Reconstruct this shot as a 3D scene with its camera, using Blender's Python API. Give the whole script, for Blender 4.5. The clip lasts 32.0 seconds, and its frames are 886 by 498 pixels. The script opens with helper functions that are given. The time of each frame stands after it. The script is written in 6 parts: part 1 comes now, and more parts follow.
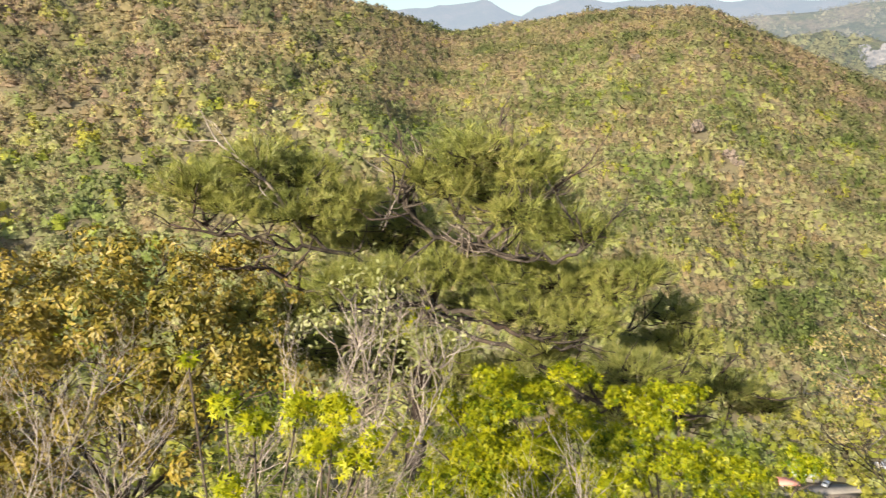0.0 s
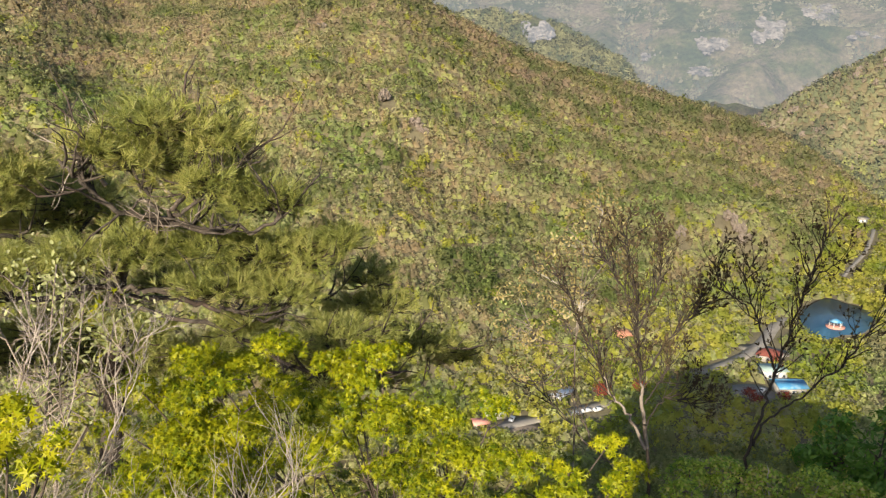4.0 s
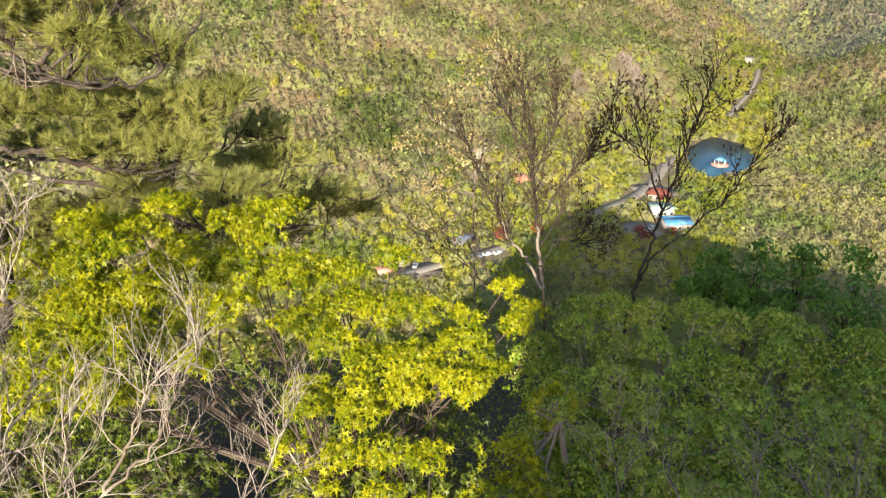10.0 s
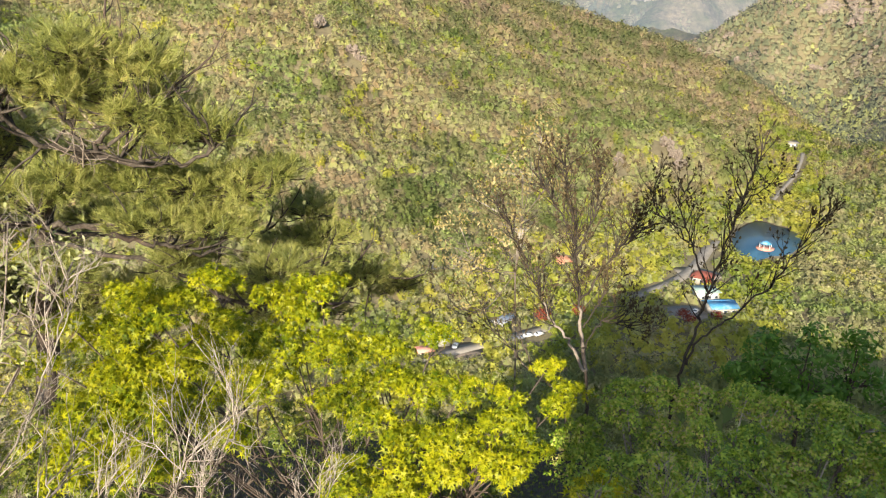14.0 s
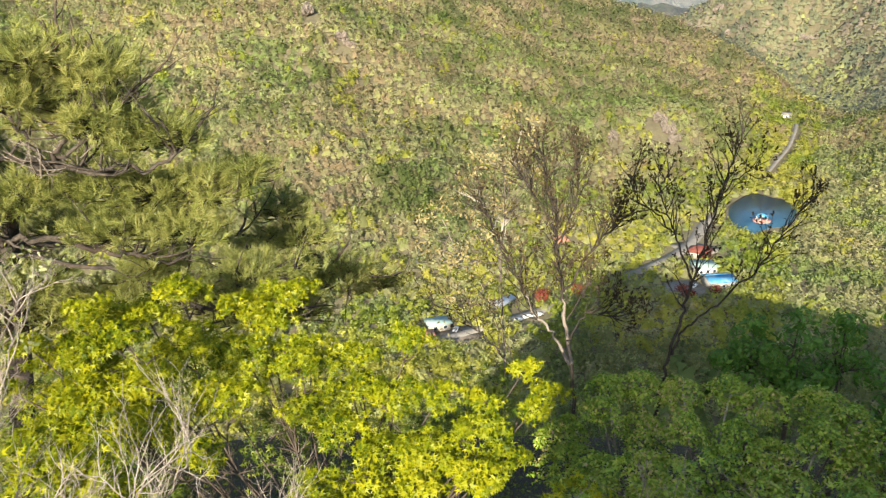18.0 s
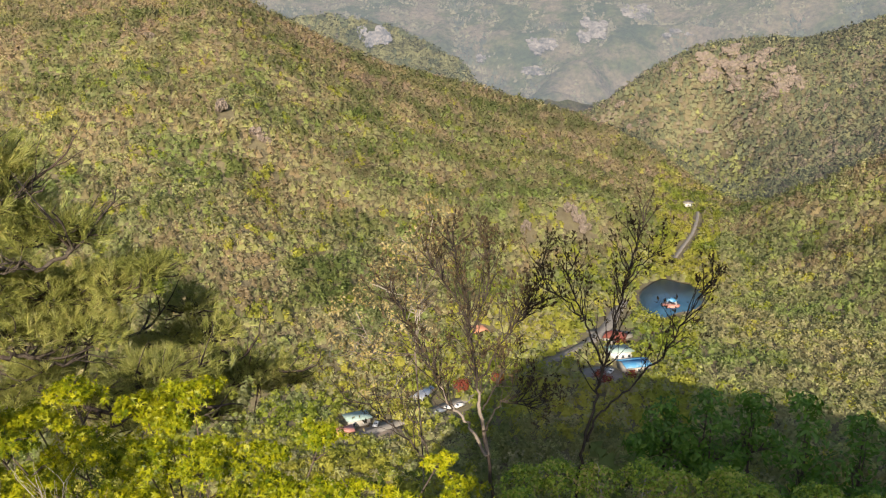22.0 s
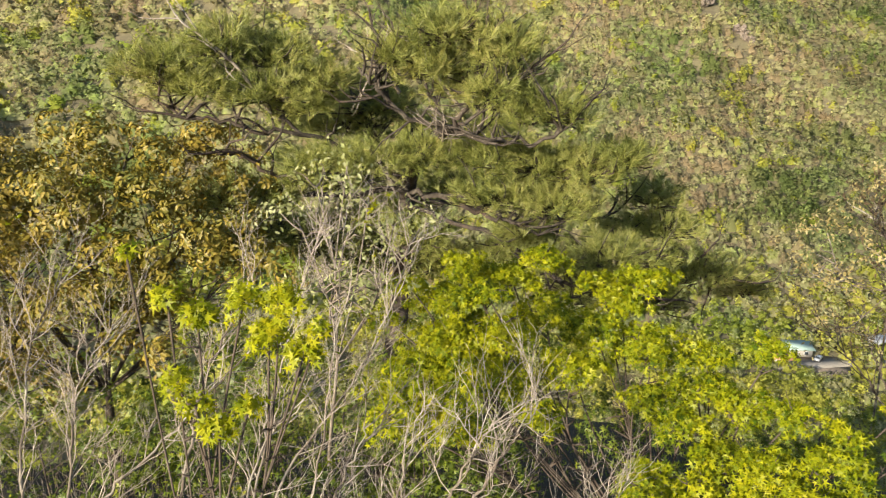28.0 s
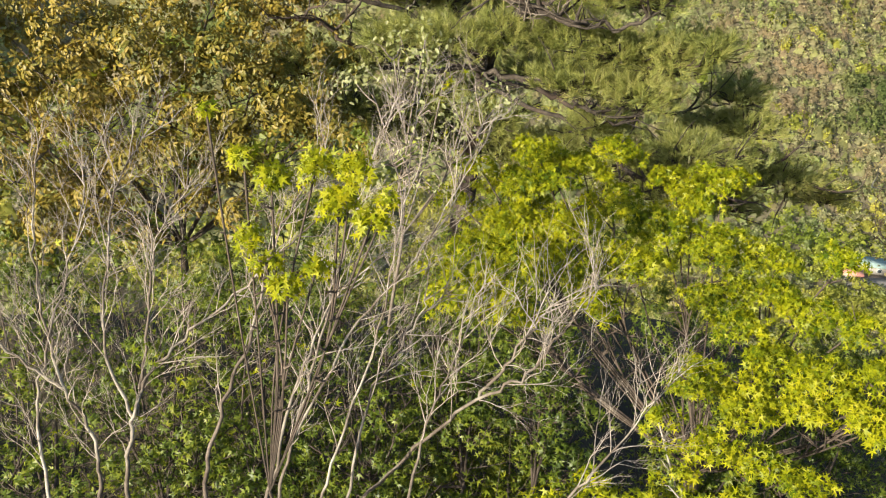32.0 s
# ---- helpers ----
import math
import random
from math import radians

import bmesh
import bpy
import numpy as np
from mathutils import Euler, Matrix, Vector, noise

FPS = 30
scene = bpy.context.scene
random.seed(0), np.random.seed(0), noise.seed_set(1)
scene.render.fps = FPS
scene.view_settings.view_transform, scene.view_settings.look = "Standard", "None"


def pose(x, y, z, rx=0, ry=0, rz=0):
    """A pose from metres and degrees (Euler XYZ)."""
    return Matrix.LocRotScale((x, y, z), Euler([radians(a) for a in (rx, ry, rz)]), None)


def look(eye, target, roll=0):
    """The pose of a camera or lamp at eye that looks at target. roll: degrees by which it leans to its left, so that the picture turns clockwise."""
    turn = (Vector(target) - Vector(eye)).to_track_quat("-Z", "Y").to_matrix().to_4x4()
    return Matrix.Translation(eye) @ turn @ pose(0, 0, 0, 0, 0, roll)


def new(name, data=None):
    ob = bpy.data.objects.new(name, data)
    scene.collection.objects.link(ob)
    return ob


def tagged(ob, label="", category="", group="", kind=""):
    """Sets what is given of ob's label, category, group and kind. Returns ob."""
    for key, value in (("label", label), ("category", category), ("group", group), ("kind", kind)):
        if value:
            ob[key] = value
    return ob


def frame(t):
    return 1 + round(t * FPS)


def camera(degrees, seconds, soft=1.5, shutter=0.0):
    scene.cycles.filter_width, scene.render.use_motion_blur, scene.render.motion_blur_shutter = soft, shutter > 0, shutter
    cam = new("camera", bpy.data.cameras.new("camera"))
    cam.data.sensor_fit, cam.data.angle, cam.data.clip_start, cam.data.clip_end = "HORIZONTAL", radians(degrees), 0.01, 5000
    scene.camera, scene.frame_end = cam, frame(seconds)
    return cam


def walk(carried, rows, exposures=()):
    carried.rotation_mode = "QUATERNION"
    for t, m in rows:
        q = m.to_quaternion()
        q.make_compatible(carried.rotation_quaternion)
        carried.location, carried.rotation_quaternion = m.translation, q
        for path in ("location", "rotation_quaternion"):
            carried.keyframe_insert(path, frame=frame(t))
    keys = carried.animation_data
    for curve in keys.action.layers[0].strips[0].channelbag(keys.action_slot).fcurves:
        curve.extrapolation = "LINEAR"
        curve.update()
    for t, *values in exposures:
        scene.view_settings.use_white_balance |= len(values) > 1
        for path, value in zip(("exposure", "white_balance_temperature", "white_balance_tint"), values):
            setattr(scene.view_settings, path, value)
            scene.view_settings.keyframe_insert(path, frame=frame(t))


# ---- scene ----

# ------------------------------------------------------------------ camera
cam = camera(56.84, 32.0, soft=1.25, shutter=0.25)
# seconds, eye x y z, bearing (from +y to +x), downward tilt, lean to the right
PATH = [
    (0.0, -0.034, -0.095, 0.028, -31.85, 11.63, 0.34),
    (0.5, -0.039, -0.081, 0.020, -25.47, 12.61, 0.39),
    (1.0, -0.042, -0.081, 0.020, -20.91, 13.39, 0.47),
    (1.5, -0.046, -0.079, 0.018, -17.02, 14.05, -0.26),
    (2.0, -0.046, -0.073, 0.010, -15.74, 14.03, -0.70),
    (2.5, -0.045, -0.070, 0.012, -13.68, 13.92, -1.81),
    (3.0, -0.043, -0.064, 0.011, -12.49, 13.80, -1.87),
    (3.5, -0.045, -0.064, 0.015, -12.05, 13.73, -1.52),
    (4.0, -0.043, -0.066, 0.017, -10.46, 13.65, -1.10),
    (4.5, -0.042, -0.068, 0.023, -8.85, 13.55, -0.98),
    (6.5, -0.062, -0.043, 0.050, -9.13, 13.79, 1.73),
    (7.0, -0.054, -0.049, 0.037, -9.38, 13.47, 1.69),
    (7.5, -0.068, -0.047, 0.039, -11.19, 15.98, 1.21),
    (8.0, -0.050, -0.058, 0.035, -12.30, 19.31, 1.06),
    (8.5, -0.046, -0.056, 0.031, -12.09, 21.81, 0.67),
    (9.0, -0.042, -0.049, 0.023, -10.70, 21.71, 0.13),
    (9.5, -0.036, -0.052, 0.021, -6.33, 21.65, -1.24),
    (10.0, -0.031, -0.050, 0.017, -2.91, 23.99, -1.51),
    (10.5, -0.034, -0.044, 0.012, -2.74, 27.05, -0.62),
    (11.0, -0.034, -0.051, 0.012, -3.12, 29.73, -0.04),
    (11.5, -0.034, -0.056, 0.013, -3.28, 30.33, -0.20),
    (12.0, -0.031, -0.047, 0.005, -3.69, 27.81, -0.24),
    (12.5, -0.035, -0.047, 0.008, -5.04, 24.84, -0.09),
    (13.0, -0.035, -0.043, 0.010, -5.59, 22.56, -0.33),
    (13.5, -0.037, -0.039, 0.007, -5.95, 19.89, -0.74),
    (14.0, -0.035, -0.041, 0.008, -6.11, 18.47, -1.19),
    (14.5, -0.032, -0.044, 0.008, -6.02, 18.39, -2.04),
    (16.5, 0.021, 0.011, 0.029, -7.25, 18.65, -1.03),
    (17.0, 0.029, 0.029, 0.038, -7.22, 19.27, 0.22),
    (17.5, 0.055, 0.070, 0.048, -7.34, 19.56, 0.93),
    (18.0, 0.079, 0.114, 0.045, -5.92, 19.58, 0.89),
    (18.5, 0.102, 0.151, 0.037, -2.54, 19.52, 0.24),
    (19.0, 0.108, 0.151, 0.032, -0.10, 19.42, 0.27),
    (19.5, 0.109, 0.159, 0.033, 0.14, 19.17, 0.82),
    (20.0, 0.109, 0.153, 0.036, 0.15, 17.41, 1.25),
    (20.5, 0.111, 0.156, 0.033, 0.06, 14.78, 1.26),
    (21.0, 0.113, 0.147, 0.036, 0.02, 13.89, 1.15),
    (21.5, 0.116, 0.147, 0.033, 0.08, 13.27, 0.94),
    (22.0, 0.118, 0.140, 0.034, 0.14, 13.27, 0.50),
    (22.5, 0.117, 0.131, 0.033, 0.17, 13.39, 0.22),
    (23.0, 0.119, 0.132, 0.032, 0.01, 13.57, 0.11),
    (23.5, 0.118, 0.129, 0.031, -0.12, 13.75, 0.07),
    (24.0, 0.118, 0.125, 0.031, -0.37, 14.21, -0.01),
    (24.5, 0.113, 0.113, 0.030, -2.55, 14.72, 0.31),
    (25.0, 0.104, 0.104, 0.031, -6.45, 15.29, 0.66),
    (25.5, 0.095, 0.106, 0.026, -10.07, 16.05, 1.10),
    (26.0, 0.087, 0.094, 0.024, -15.10, 16.62, 1.74),
    (26.5, 0.083, 0.087, 0.019, -20.19, 17.71, 2.11),
    (28.5, 0.047, 0.065, 0.025, -35.34, 20.07, 0.18),
    (29.0, 0.042, 0.053, 0.015, -37.69, 20.05, -0.17),
    (29.5, 0.047, 0.043, 0.015, -37.66, 20.53, -1.22),
    (30.0, 0.046, 0.034, 0.009, -37.28, 21.56, -1.92),
    (30.5, 0.055, 0.023, 0.003, -36.97, 23.81, -1.82),
    (31.0, 0.050, 0.032, -0.010, -36.76, 25.75, -1.77),
    (31.5, 0.081, 0.064, 0.010, -37.41, 27.29, -1.50),
    (32.0, 0.065, 0.052, 0.012, -37.12, 28.06, -1.82),
]


def held(x, y, z, bearing, tilt, lean):
    return pose(x, y, z, 90 - tilt, 0, -bearing) @ pose(0, 0, 0, 0, 0, -lean)


EXPOSURE = [(0, 1.2, 6500, 10.0), (2, 1.1, 6500, 10.0), (3, 1.06, 6500, 10.0), (4, 0.92, 6500, 10.0), (7, 0.92, 6600, 11.0), (9, 1.31, 6600, 11.0), (10, 1.36, 6550, 10.5), (11.5, 1.64, 6492, 9.8), (14, 1.3, 6450, 9.0), (17, 1.32, 6300, 6.0), (19, 1.38, 6267, 6.0), (20, 1.25, 6250, 6.0), (21, 0.92, 6450, 10.0), (22, 0.85, 6550, 13.0), (23, 1.08, 6500, 12.0), (24, 1.15, 6400, 9.0), (28.5, 1.08, 6450, 7.5), (32, 1.1, 6300, 7.0)]    # stops and the drifting white balance
walk(cam, [(t, held(*rest)) for t, *rest in PATH], exposures=EXPOSURE)

# ------------------------------------------------------------------ light
SUN_BEARING, SUN_HEIGHT = 188.0, 20.3      # low evening sun behind the lookout
AWAY = radians(SUN_BEARING - 180)

world = bpy.data.worlds.new("sky")
scene.world = world
world.use_nodes = True
wn = world.node_tree
wn.nodes.clear()
sky = wn.nodes.new("ShaderNodeTexSky")
sky.sky_type, sky.sun_disc = "NISHITA", False
sky.sun_elevation, sky.sun_rotation = radians(SUN_HEIGHT), radians(SUN_BEARING)
sky.dust_density, sky.air_density, sky.altitude = 2.5, 1.0, 300
bg = wn.nodes.new("ShaderNodeBackground")
bg.inputs["Strength"].default_value = 0.10
wout = wn.nodes.new("ShaderNodeOutputWorld")
wn.links.new(sky.outputs[0], bg.inputs[0])
wn.links.new(bg.outputs[0], wout.inputs[0])

lamp = bpy.data.lights.new("sun", "SUN")
lamp.energy, lamp.angle, lamp.color = 4.4, radians(0.53), (1.0, 0.88, 0.70)
sun = new("sun", lamp)
b, h = radians(SUN_BEARING), radians(SUN_HEIGHT)
sun_at = Vector((math.sin(b) * math.cos(h), math.cos(b) * math.cos(h), math.sin(h)))
sun.matrix_world = look(sun_at * 60, (0, 0, 0))

# ------------------------------------------------------------------ materials


def ramp_node(nt, fac, stops):
    r = nt.nodes.new("ShaderNodeValToRGB")
    els = r.color_ramp.elements
    while len(els) < len(stops):
        els.new(0.5)
    for el, (p, c) in zip(els, stops):
        el.position, el.color = p, (*c, 1)
    nt.links.new(fac, r.inputs[0])
    return r.outputs[0]


def noise_node(nt, vec, scale, detail=3.0, rough=0.6):
    n = nt.nodes.new("ShaderNodeTexNoise")
    n.inputs["Scale"].default_value, n.inputs["Detail"].default_value, n.inputs["Roughness"].default_value = scale, detail, rough
    nt.links.new(vec, n.inputs["Vector"])
    return n.outputs[0]


def mix_node(nt, fac, a, b, mode="MIX"):
    m = nt.nodes.new("ShaderNodeMix")
    m.data_type, m.blend_type = "RGBA", mode
    if isinstance(fac, float):
        m.inputs[0].default_value = fac
    else:
        nt.links.new(fac, m.inputs[0])
    for s, v in ((m.inputs[6], a), (m.inputs[7], b)):
        if isinstance(v, tuple):
            s.default_value = (*v, 1)
        else:
            nt.links.new(v, s)
    return m.outputs[2]


def bare(name):
    m = bpy.data.materials.new(name)
    m.use_nodes = True
    nt = m.node_tree
    nt.nodes.clear()
    out = nt.nodes.new("ShaderNodeOutputMaterial")
    geo = nt.nodes.new("ShaderNodeNewGeometry")
    return m, nt, out, geo


def surface(name, stops, scale, fine=0.0, rough=0.8, bump=0.0, bump_scale=None, metal=0.0, stain=None, stain_scale=1.0, spec=0.3):
    """Noise-driven colour with finer speckle over it, and relief."""
    m, nt, out, geo = bare(name)
    pos = geo.outputs["Position"]
    col = ramp_node(nt, noise_node(nt, pos, scale), stops)
    if fine:
        grain = ramp_node(nt, noise_node(nt, pos, scale * 7, 4), [(0.25, (1 - fine,) * 3), (0.75, (1, 1, 1))])
        col = mix_node(nt, 1.0, col, grain, "MULTIPLY")
    if stain:
        f = ramp_node(nt, noise_node(nt, pos, stain_scale, 4), [(0.48, (0, 0, 0)), (0.62, (1, 1, 1))])
        col = mix_node(nt, f, col, stain)
    p = nt.nodes.new("ShaderNodeBsdfPrincipled")
    nt.links.new(col, p.inputs["Base Color"])
    p.inputs["Roughness"].default_value, p.inputs["Metallic"].default_value = rough, metal
    p.inputs["Specular IOR Level"].default_value = spec
    if bump:
        bp = nt.nodes.new("ShaderNodeBump")
        bp.inputs["Strength"].default_value, bp.inputs["Distance"].default_value = 0.8, bump
        nt.links.new(noise_node(nt, pos, bump_scale or scale * 4, 5), bp.inputs["Height"])
        nt.links.new(bp.outputs[0], p.inputs["Normal"])
    nt.links.new(p.outputs[0], out.inputs[0])
    return m


def leafy(name, stops, through_col, scale, trans=0.35, gloss=0.0, island=0.35):
    """Thin leaves: colour by patch and by single leaf, light shining through."""
    m, nt, out, geo = bare(name)
    pos = geo.outputs["Position"]
    add = nt.nodes.new("ShaderNodeMath")
    add.operation = "MULTIPLY_ADD"
    nt.links.new(geo.outputs["Random Per Island"], add.inputs[0])
    add.inputs[1].default_value = island
    sub = nt.nodes.new("ShaderNodeMath")
    sub.operation = "SUBTRACT"
    nt.links.new(noise_node(nt, pos, scale), sub.inputs[0])
    sub.inputs[1].default_value = island / 2
    nt.links.new(sub.outputs[0], add.inputs[2])
    col = ramp_node(nt, add.outputs[0], stops)
    d = nt.nodes.new("ShaderNodeBsdfDiffuse")
    nt.links.new(col, d.inputs[0])
    t = nt.nodes.new("ShaderNodeBsdfTranslucent")
    tc = mix_node(nt, 1.0, col, through_col, "MULTIPLY")
    nt.links.new(tc, t.inputs[0])
    ms = nt.nodes.new("ShaderNodeMixShader")
    ms.inputs[0].default_value = trans
    nt.links.new(d.outputs[0], ms.inputs[1])
    nt.links.new(t.outputs[0], ms.inputs[2])
    last = ms.outputs[0]
    if gloss:
        g = nt.nodes.new("ShaderNodeBsdfGlossy")
        g.inputs["Roughness"].default_value = 0.45
        m2 = nt.nodes.new("ShaderNodeMixShader")
        m2.inputs[0].default_value = gloss
        nt.links.new(last, m2.inputs[1])
        nt.links.new(g.outputs[0], m2.inputs[2])
        last = m2.outputs[0]
    nt.links.new(last, out.inputs[0])
    return m


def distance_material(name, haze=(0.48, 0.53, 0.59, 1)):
    """Mountains far off behind kilometres of spring haze: a backdrop whose haze is put in as a faint glow."""
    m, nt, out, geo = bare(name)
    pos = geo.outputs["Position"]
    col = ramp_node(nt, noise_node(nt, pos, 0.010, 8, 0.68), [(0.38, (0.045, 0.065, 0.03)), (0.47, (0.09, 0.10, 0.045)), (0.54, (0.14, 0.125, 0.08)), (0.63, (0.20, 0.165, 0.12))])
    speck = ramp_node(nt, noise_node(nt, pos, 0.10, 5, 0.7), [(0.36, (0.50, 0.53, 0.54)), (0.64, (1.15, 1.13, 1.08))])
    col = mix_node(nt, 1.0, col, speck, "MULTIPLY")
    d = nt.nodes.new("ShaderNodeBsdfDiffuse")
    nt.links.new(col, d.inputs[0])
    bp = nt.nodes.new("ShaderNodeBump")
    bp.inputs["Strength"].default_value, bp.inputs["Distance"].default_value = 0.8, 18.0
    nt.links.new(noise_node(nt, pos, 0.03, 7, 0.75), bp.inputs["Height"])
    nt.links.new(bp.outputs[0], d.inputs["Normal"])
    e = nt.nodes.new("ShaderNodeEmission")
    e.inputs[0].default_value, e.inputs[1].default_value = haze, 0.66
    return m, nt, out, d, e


# amount: share of haze-coloured glow mixed into the slope colour
def haze_mix(name, amount, haze=(0.48, 0.53, 0.59, 1)):
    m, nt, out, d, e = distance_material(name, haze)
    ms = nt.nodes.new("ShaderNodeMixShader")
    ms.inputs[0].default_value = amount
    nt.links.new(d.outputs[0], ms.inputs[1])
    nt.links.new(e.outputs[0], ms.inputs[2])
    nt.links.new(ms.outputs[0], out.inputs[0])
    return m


M_far = haze_mix("distant_slope", 0.33)
M_spur = haze_mix("spur_slope", 0.17)
M_farthest = haze_mix("remote_slope", 0.80, (0.40, 0.46, 0.54, 1))
# far crowns: leaf colour with a share of haze-coloured glow mixed in
def hazed_leaf(name, col, amount):
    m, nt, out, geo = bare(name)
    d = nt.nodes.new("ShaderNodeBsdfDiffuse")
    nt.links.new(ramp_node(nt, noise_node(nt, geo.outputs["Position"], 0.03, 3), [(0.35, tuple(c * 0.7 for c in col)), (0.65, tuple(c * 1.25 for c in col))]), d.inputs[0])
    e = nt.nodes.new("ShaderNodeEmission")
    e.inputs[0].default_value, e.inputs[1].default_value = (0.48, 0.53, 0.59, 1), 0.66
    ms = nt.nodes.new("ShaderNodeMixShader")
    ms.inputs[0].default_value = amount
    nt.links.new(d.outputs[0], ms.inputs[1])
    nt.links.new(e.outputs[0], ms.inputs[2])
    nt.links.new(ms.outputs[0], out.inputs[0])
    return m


M_spur_dark = hazed_leaf("spur_pine", (0.11, 0.125, 0.06), 0.15)
M_spur_leaf = hazed_leaf("spur_broadleaf", (0.20, 0.20, 0.10), 0.12)
# valley-head crowns: tones darkened for its shade, haze-coloured glow mixed in
M_back_hazed = (hazed_leaf("back_slope_olive", (0.205, 0.20, 0.10), 0.055), hazed_leaf("back_slope_grey_brown", (0.22, 0.182, 0.12), 0.055),
                hazed_leaf("back_slope_fresh_green", (0.26, 0.27, 0.09), 0.05), hazed_leaf("back_slope_pine", (0.135, 0.145, 0.072), 0.06))
M_far_dark = hazed_leaf("distant_pine", (0.08, 0.09, 0.05), 0.36)
M_far_pale = hazed_leaf("distant_broadleaf", (0.185, 0.17, 0.095), 0.36)
# litter soil near the lookout; shade under the shrubs is put into its dark colour
M_ground = surface("shade_dark_litter_soil", [(0.3, (0.0301, 0.0231, 0.0139)), (0.5, (0.0501, 0.0402, 0.0231)), (0.7, (0.0468, 0.0418, 0.0201))], 0.35, 0.6, 0.95, 0.04, 6.0)
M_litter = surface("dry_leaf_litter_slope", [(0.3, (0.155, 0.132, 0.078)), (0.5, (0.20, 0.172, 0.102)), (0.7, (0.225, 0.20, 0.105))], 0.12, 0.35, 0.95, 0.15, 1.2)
M_rock = surface("granite", [(0.3, (0.1775, 0.1433, 0.1207)), (0.55, (0.2663, 0.2188, 0.1831)), (0.75, (0.2219, 0.1924, 0.1636))], 0.22, 0.45, 0.9, 0.6, 0.5, stain=(0.16, 0.14, 0.10), stain_scale=0.16)
M_road = surface("pale_concrete_road", [(0.3, (0.2543, 0.2319, 0.202)), (0.7, (0.3441, 0.3142, 0.2693))], 0.3, 0.25, 0.9)
M_lot = surface("sandy_yard", [(0.3, (0.20, 0.16, 0.125)), (0.7, (0.29, 0.24, 0.185))], 0.2, 0.3, 0.95)
M_water = surface("pond_water", [(0.3, (0.0255, 0.0723, 0.1275)), (0.7, (0.0382, 0.0935, 0.153))], 0.05, 0.0, 0.3, 0.01, 1.5, spec=0.18)
M_wall = surface("pale_render_wall", [(0.3, (0.34, 0.31, 0.27)), (0.7, (0.44, 0.41, 0.36))], 0.6, 0.2, 0.9)
M_dark_glass = surface("dark_window_glass", [(0.3, (0.03, 0.04, 0.05)), (0.7, (0.06, 0.07, 0.08))], 0.5, 0, 0.2)
M_blue = surface("blue_sheet_roof", [(0.3, (0.06, 0.25, 0.46)), (0.7, (0.10, 0.32, 0.54))], 0.5, 0.15, 0.5, stain=(0.20, 0.36, 0.50), stain_scale=0.4)
M_mint = surface("pale_green_sheet_roof", [(0.3, (0.30, 0.42, 0.37)), (0.7, (0.40, 0.50, 0.45))], 0.5, 0.15, 0.5)
M_brick = surface("red_brown_roof", [(0.3, (0.20, 0.06, 0.045)), (0.7, (0.30, 0.10, 0.07))], 0.6, 0.3, 0.8)
M_orange = surface("orange_tile_roof", [(0.3, (0.50, 0.22, 0.13)), (0.7, (0.62, 0.32, 0.20))], 0.6, 0.25, 0.8)
M_white = surface("white_paint", [(0.3, (0.58, 0.58, 0.57)), (0.7, (0.68, 0.68, 0.66))], 1.0, 0.1, 0.5)
M_metal = surface("silver_car_paint", [(0.3, (0.40, 0.42, 0.45)), (0.7, (0.50, 0.52, 0.55))], 0.7, 0.0, 0.35, metal=0.6)
M_tyre = surface("tyre_rubber", [(0.3, (0.02, 0.02, 0.02)), (0.7, (0.04, 0.04, 0.04))], 2.0, 0.2, 0.9)
M_hull = surface("coral_boat_deck", [(0.3, (0.60, 0.25, 0.20)), (0.7, (0.72, 0.36, 0.28))], 0.6, 0.2, 0.6)

M_bark_pine = surface("pine_bark", [(0.3, (0.04, 0.032, 0.0272)), (0.5, (0.088, 0.072, 0.0576)), (0.7, (0.16, 0.136, 0.112))], 14, 0.6, 0.95, 0.01, 40, stain=(0.085, 0.06, 0.048), stain_scale=1.6)
M_bark_grey = surface("grey_twig_bark", [(0.3, (0.1768, 0.1392, 0.1098)), (0.5, (0.2856, 0.2387, 0.1938)), (0.7, (0.3536, 0.305, 0.2584))], 9, 0.4, 0.9, 0.003, 60)
M_bark_dead = surface("bleached_dead_wood", [(0.3, (0.26, 0.21, 0.17)), (0.5, (0.45, 0.385, 0.325)), (0.7, (0.60, 0.53, 0.46))], 10, 0.5, 0.9, 0.003, 60)
M_bark_dark = surface("dark_twig_bark", [(0.3, (0.035, 0.028, 0.022)), (0.7, (0.075, 0.058, 0.045))], 8, 0.4, 0.9, 0.004, 50)
M_bark_brown = surface("brown_twig_bark", [(0.3, (0.07, 0.055, 0.04)), (0.6, (0.13, 0.10, 0.078)), (0.75, (0.20, 0.165, 0.13))], 8, 0.4, 0.9, 0.004, 50)
M_bark_maple = surface("maple_bark", [(0.3, (0.1265, 0.098, 0.0759)), (0.7, (0.2276, 0.1897, 0.1518))], 8, 0.4, 0.9, 0.004, 45, stain=(0.40, 0.36, 0.30), stain_scale=3)
M_bud = leafy("brown_buds", [(0.3, (0.06, 0.045, 0.03)), (0.7, (0.12, 0.095, 0.05))], (1, 0.8, 0.6), 3.0, 0.15)

